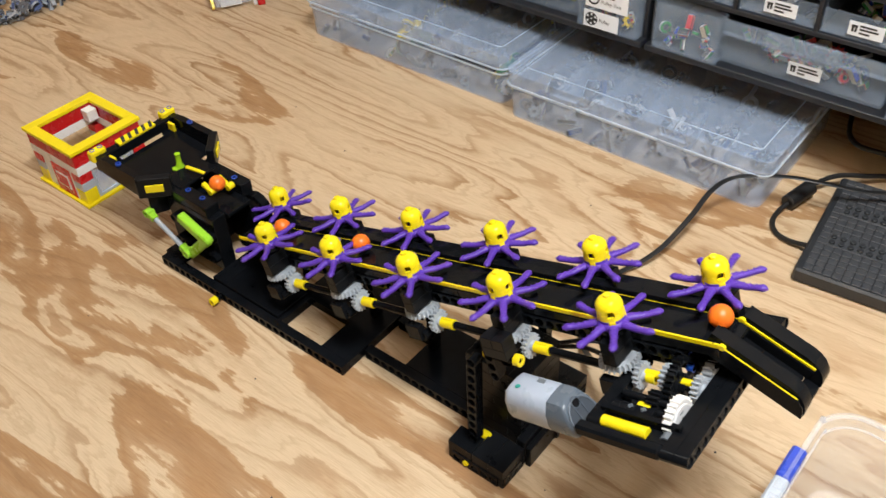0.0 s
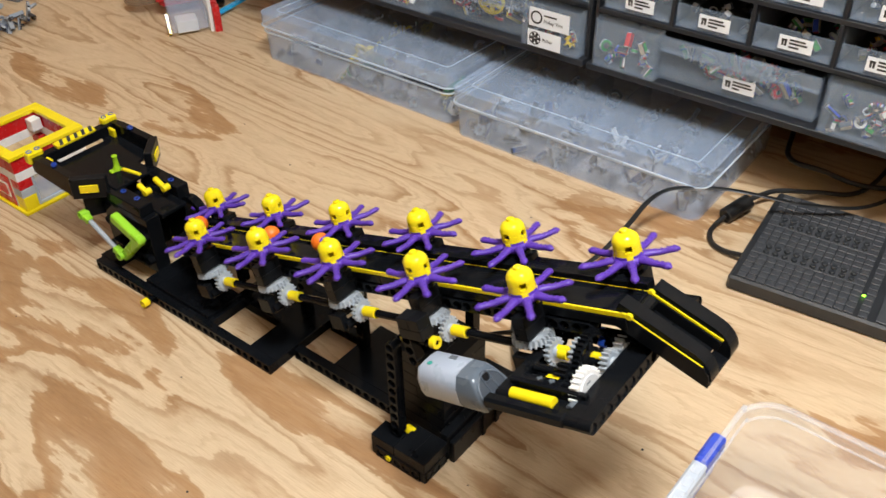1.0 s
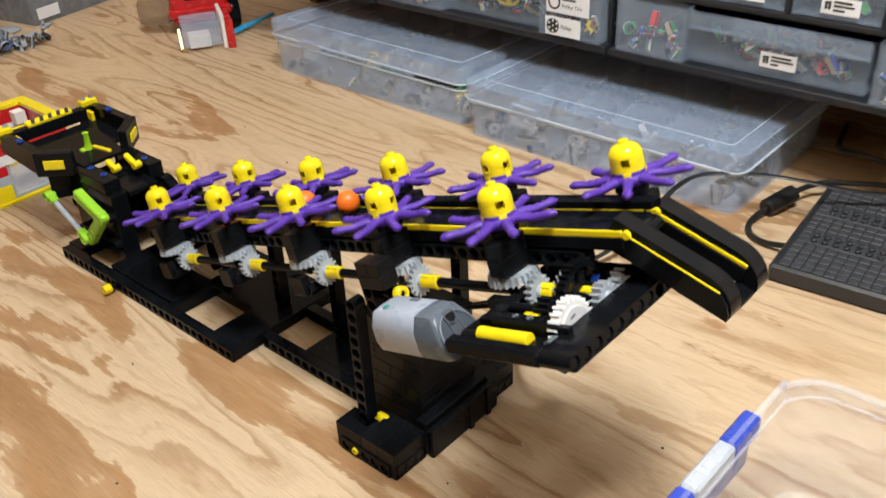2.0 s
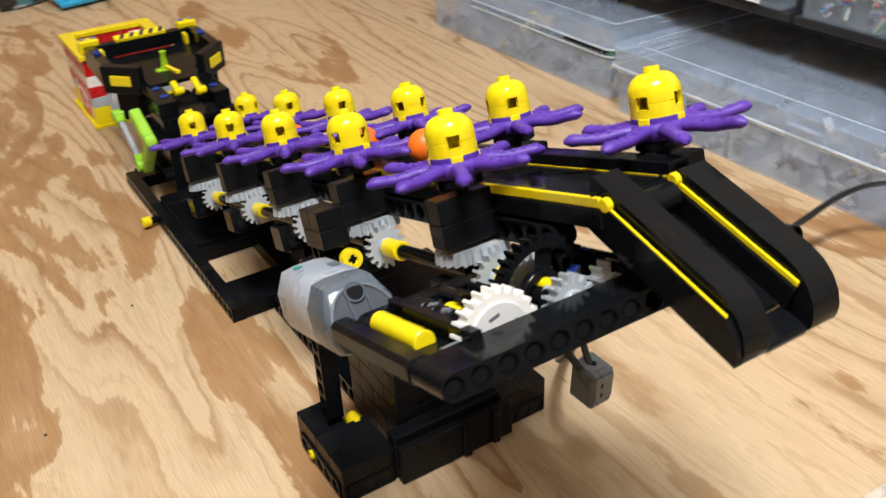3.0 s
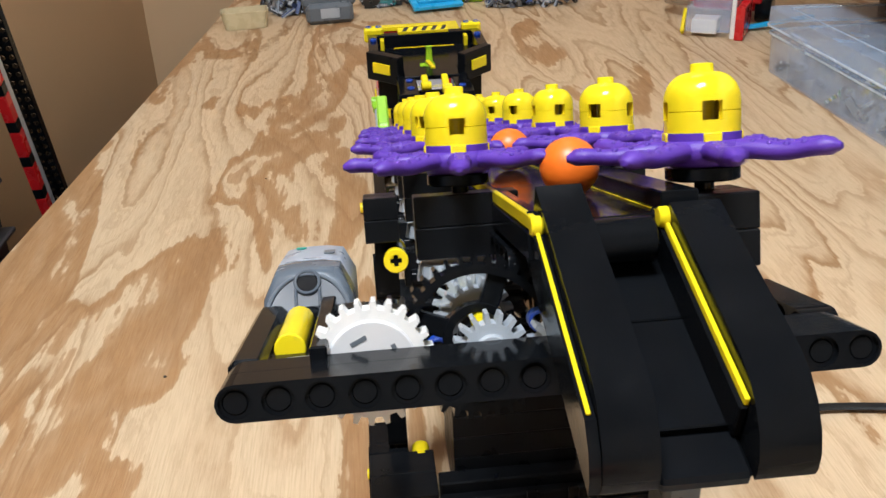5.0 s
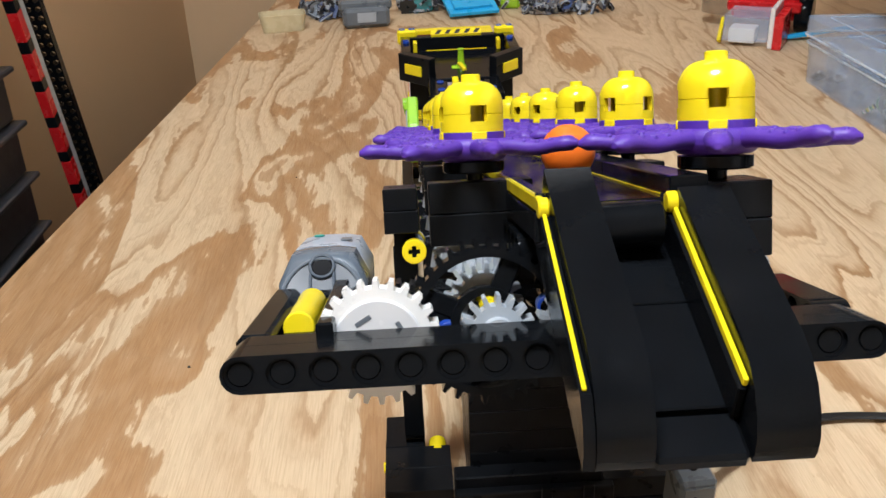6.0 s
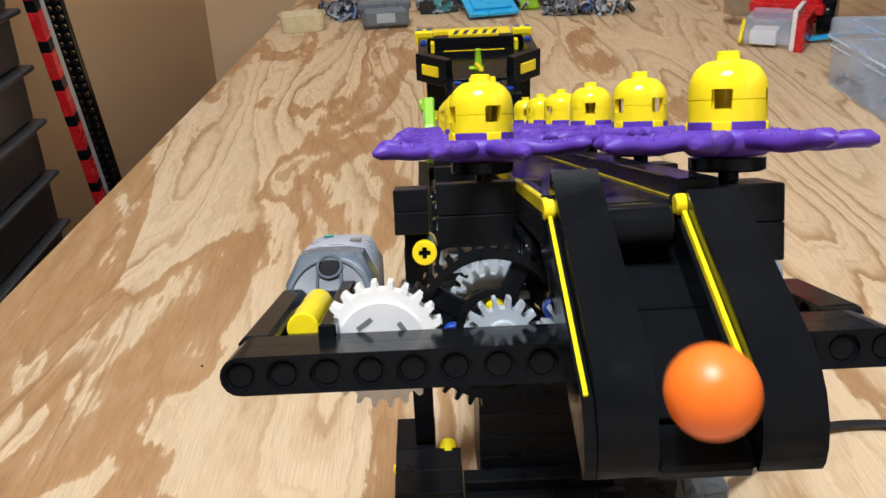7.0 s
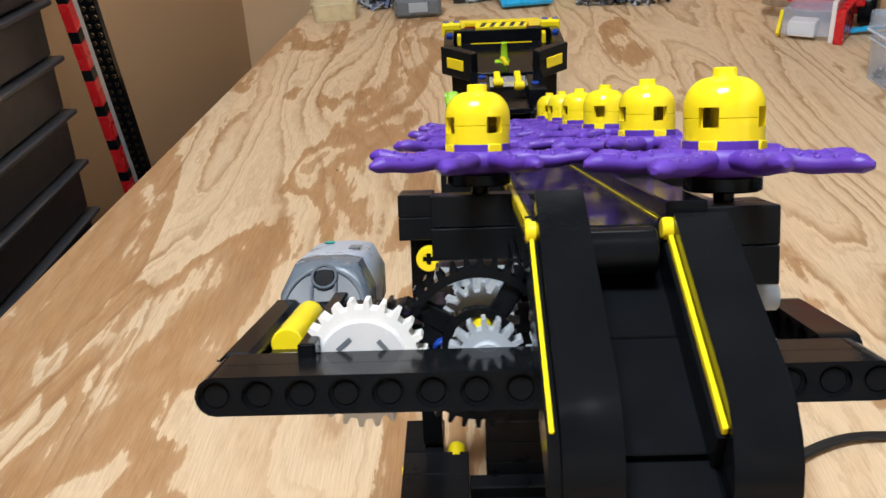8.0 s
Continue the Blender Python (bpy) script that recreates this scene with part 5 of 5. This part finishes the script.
gb = thing("sorting_tray", "grey clear sorting tray of parts", "storage tray", m=mm(255, 1095, 0, 0, 0, 12))
part("tray", shell(Geo(), 0, 230, 0, 150, 0.3, 42, 6, 1.8, draft=3), mat("smoky_tray_plastic", (0.25, 0.27, 0.3), 0.25, alpha=0.6), gb)
for k in (58, 116, 174):
    part("divider", Geo().box(k, k + 1.5, 3, 147, 2, 38, 0.2), FROST, gb)
part("label", Geo().box(8, 46, -0.9, -0.2, 8, 24, 0.1), PAPER, gb)
piece_heap("filling", 60, 8, 220, 10, 140, 4, 18, HEAP_GREY, 31, 1.2, gb)

for x, y, rz, r, mt, lab in ((222, 1112, 0, 17, GREY, "grey round disc lying on the bench"), (196, 1040, 20, 15, GREY, "grey round disc lying on the bench"), (176, 1180, 0, 20, DGREY, "dark grey round dish on the bench")):
    tagged(part("disc", Geo().lathe([(2, 0.2), (r, 0.2), (r + 1, 2), (r * 0.8, 4.4), (3, 5.4)], 28), mt, m=mm(x, y, 0, 0, 0, rz), sharp=0.5), lab, "disc")
tagged(part("translucent_dish", shell(Geo(), -30, 30, -20, 20, 0.3, 22, 10, 1.6, draft=4), mat("cream_clear_plastic", (0.75, 0.66, 0.42), 0.25, alpha=0.6), m=mm(-197, 1000, 0, 0, 0, 8), sharp=0.8), "cream translucent little dish on the bench", "dish")
rm = thing("remote_control", "dark grey handset with a pale panel", "handset", m=mm(-90, 1002, 0, 0, 0, 6))
part("case", Geo().box(-30, 30, -18, 22, 0.3, 26, 5), DGREY, rm)
part("panel", Geo().box(-12, 12, -19, -17.5, 8, 20, 0.6), GREY, rm)
part("grip", Geo().box(-34, 34, -8, 14, 20, 34, 4), DGREY, rm)
tagged(part("blue_plate", Geo().box(-34, 34, -24, 24, 0, 5, 0.6).box(-26, 26, -16, 16, 5, 9, 0.6), SKYBLUE, m=mm(48, 1040, 12, 20, 0, 12)), "azure toy plate propped on a heap of pieces", "toy plate")
tagged(part("clear_teal_piece", Geo().box(-18, 18, -14, 14, 0.3, 30, 3), mat("teal_clear_plastic", (0.1, 0.42, 0.45), 0.15, alpha=0.6), m=mm(-20, 1080, 0, 0, 0, 10)), "clear teal toy piece on the bench", "toy piece")
tagged(part("green_clear_piece", Geo().box(-16, 16, -10, 12, 0.3, 26, 3), CLEAR_LIME, m=mm(104, 1075, 0, 0, 0, -14)), "clear green toy piece on the bench", "toy piece")
for x0, x1, y0, y1, n, mt, sd, lab in ((-180, -110, 1040, 1130, 60, HEAP_GREY, 41, "heap of grey toy pieces on the bench"), (-50, 180, 1060, 1210, 170, HEAP_GREY, 42, "wide heap of grey and black toy pieces"), (120, 240, 1010, 1050, 46, HEAP_GREY, 43, "loose grey beams on the bench"), (-120, 60, 1180, 1330, 110, HEAP_MIX, 44, "heap of mixed toy pieces at the bench's end")):
    tagged(piece_heap("piece_heap", n, x0, x1, y0, y1, 3, 20, mt, sd, 1.7), lab, "toy pieces")
bin_ = thing("black_bin", "black and clear storage bins at the bench's end", "storage bin", m=mm(150, 1260, 0))
part("bin_body", shell(Geo(), 0, 180, 0, 120, 0.3, 60, 8, 2, draft=6), mat("smoky_bin_plastic", (0.12, 0.13, 0.15), 0.3, alpha=0.8), bin_)
piece_heap("filling", 60, 10, 170, 10, 110, 6, 50, HEAP_BRIGHT, 51, 1.5, bin_)

crumbs, rnd = Geo(), random.Random(8)
for x, y in [(179, 456), (-92, 300), (150, 330), (60, -20), (-160, 210), (210, 560), (250, 200), (-40, 60), (-130, 470), (120, 640)]:
    crumbs.lathe([(rnd.uniform(0.5, 1.1), 0.1), (rnd.uniform(0.4, 0.9), 0.7)], 6, Matrix.Translation((x, y, 0)))
tagged(part("crumb", crumbs, INK), "dark crumbs and specks on the plywood", "specks", kind="stuff")

# rack and bars against the tan wall
rack = thing("wall_rack", "black plastic drawer rack against the tan wall", "drawer rack", m=mm(0, 0, 0))
part("case", Geo().box(-438, -366, -260, 536, -420, 420, 2), RACK, rack)
for z in range(-400, 400, 44):
    part("drawer", Geo().box(-366, -356, -250, 526, z, z + 38, 2.0), RACK, rack)
    part("lip", Geo().box(-366, -348, -250, 530, z + 38.5, z + 43, 1.5), RACK, rack)
tagged(part("leaning_bar", Geo().beam(92, hgt=7.4).beam(92, Matrix.Translation((0, 0, 7.6)), hgt=7.4), BLACK, m=mm(-334, 698, -360) @ pose(0, 0, 0, 15) @ pose(0, 0, 0, 0, -90, 0)), "long black perforated bar leaning on the wall", "bar")
redbar = thing("striped_bar", "long red and grey bar leaning on the wall", "bar", m=mm(-334, 660, -360) @ pose(0, 0, 0, 15) @ pose(0, 0, 0, 0, -90, 0) @ pose(0, 0, 0, 90))
part("grey_bar", Geo().box(0, 740, -4, 4, -4, 4, 0.4), GREY, redbar)
for k in range(21):
    part("red_block", Geo().box(6 + 34 * k, 30 + 34 * k, -4.2, 4.2, 4.1, 14, 0.4), RED, redbar)
    part("black_block", Geo().box(30.2 + 34 * k, 39.8 + 34 * k, -4.2, 4.2, 4.1, 14, 0.4), BLACK, redbar)


# ---- motion ----
def ball_place(q):
    """Where a ball's centre is, by how far (mm) it lies up the deck; below -19 on the exit ramp, then in the tub."""
    if q > -19:
        return TILTED @ Vector((0, q * 0.001, -0.0212))
    top = TILTED @ Vector((0, -0.019, -0.0212))
    low = RAMP @ Vector((0.0020, -0.054, 0.0035))
    if q > -66:
        return top.lerp(low, (-19 - q) / 47)
    rest = tub_m @ Vector((-0.105, -0.115, 0.0093))
    k = min(1.0, (-66 - q) / 74)
    out = low.lerp(rest, k)
    out.z = low.z + (rest.z - low.z) * k * k
    return out


TRACKS = [
    ((0, -13.7), (0.1, -17), (0.2, -30), (0.3, -52), (0.35, -66), (0.45, -95), (0.6, -140), (8, -140)),
    ((0, 276.7), (1, 241), (1.5, 216), (2, 180), (3.5, 68), (4, 30.4), (4.5, -9.7), (4.6, -16), (4.7, -30), (4.8, -46), (4.9, -66), (5.15, -140), (8, -140)),
    ((0, 373), (1, 298.7), (1.5, 257.5), (2, 222), (4, 103), (4.5, 66), (5.3, -8), (5.45, -22), (5.6, -60), (5.63, -66), (5.85, -140), (8, -140)),
    ((0, 455), (0.4, 428), (0.5, 416), (0.8, 402), (1, 395), (1.5, 361.7), (2, 320), (4.5, 150), (5.8, 55), (6, 40.3), (6.5, 1.5), (6.7, -12), (6.8, -21), (6.9, -37), (7.0, -63), (7.03, -67), (7.25, -140), (8, -140)),
]


def motions():
    for arms, u, v, lift, start, rate in WHEELS:
        walk(arms, [(0.25 * k, TILTED @ mm(u, v, lift, 0, 0.8, 0) @ pose(0, 0, 0, 0, 0, start + rate * (0.25 * k - 3.5))) for k in range(33)])
    for ob, (u, v, w), axis, rate in SPINNERS:
        walk(ob, [(0.25 * k, TILTED @ mm(u, v, w, 0, *((0, rate * 0.25 * k) if axis == "z" else (rate * 0.25 * k, 0)))) for k in range(33)])
    for ob, track in zip(BALLS, TRACKS):
        ts, qs = zip(*track)
        rows = []
        for k in range(161):
            q = float(np.interp(0.05 * k, ts, qs))
            p = ball_place(q)
            if ob is BALLS[3] and q > 395:
                p.z += 0.036 * (q - 395) / 60
            rows.append((0.05 * k, Matrix.Translation(p) @ pose(0, 0, 0, max(-140, q) * 3.0)))
        walk(ob, rows)


motions()
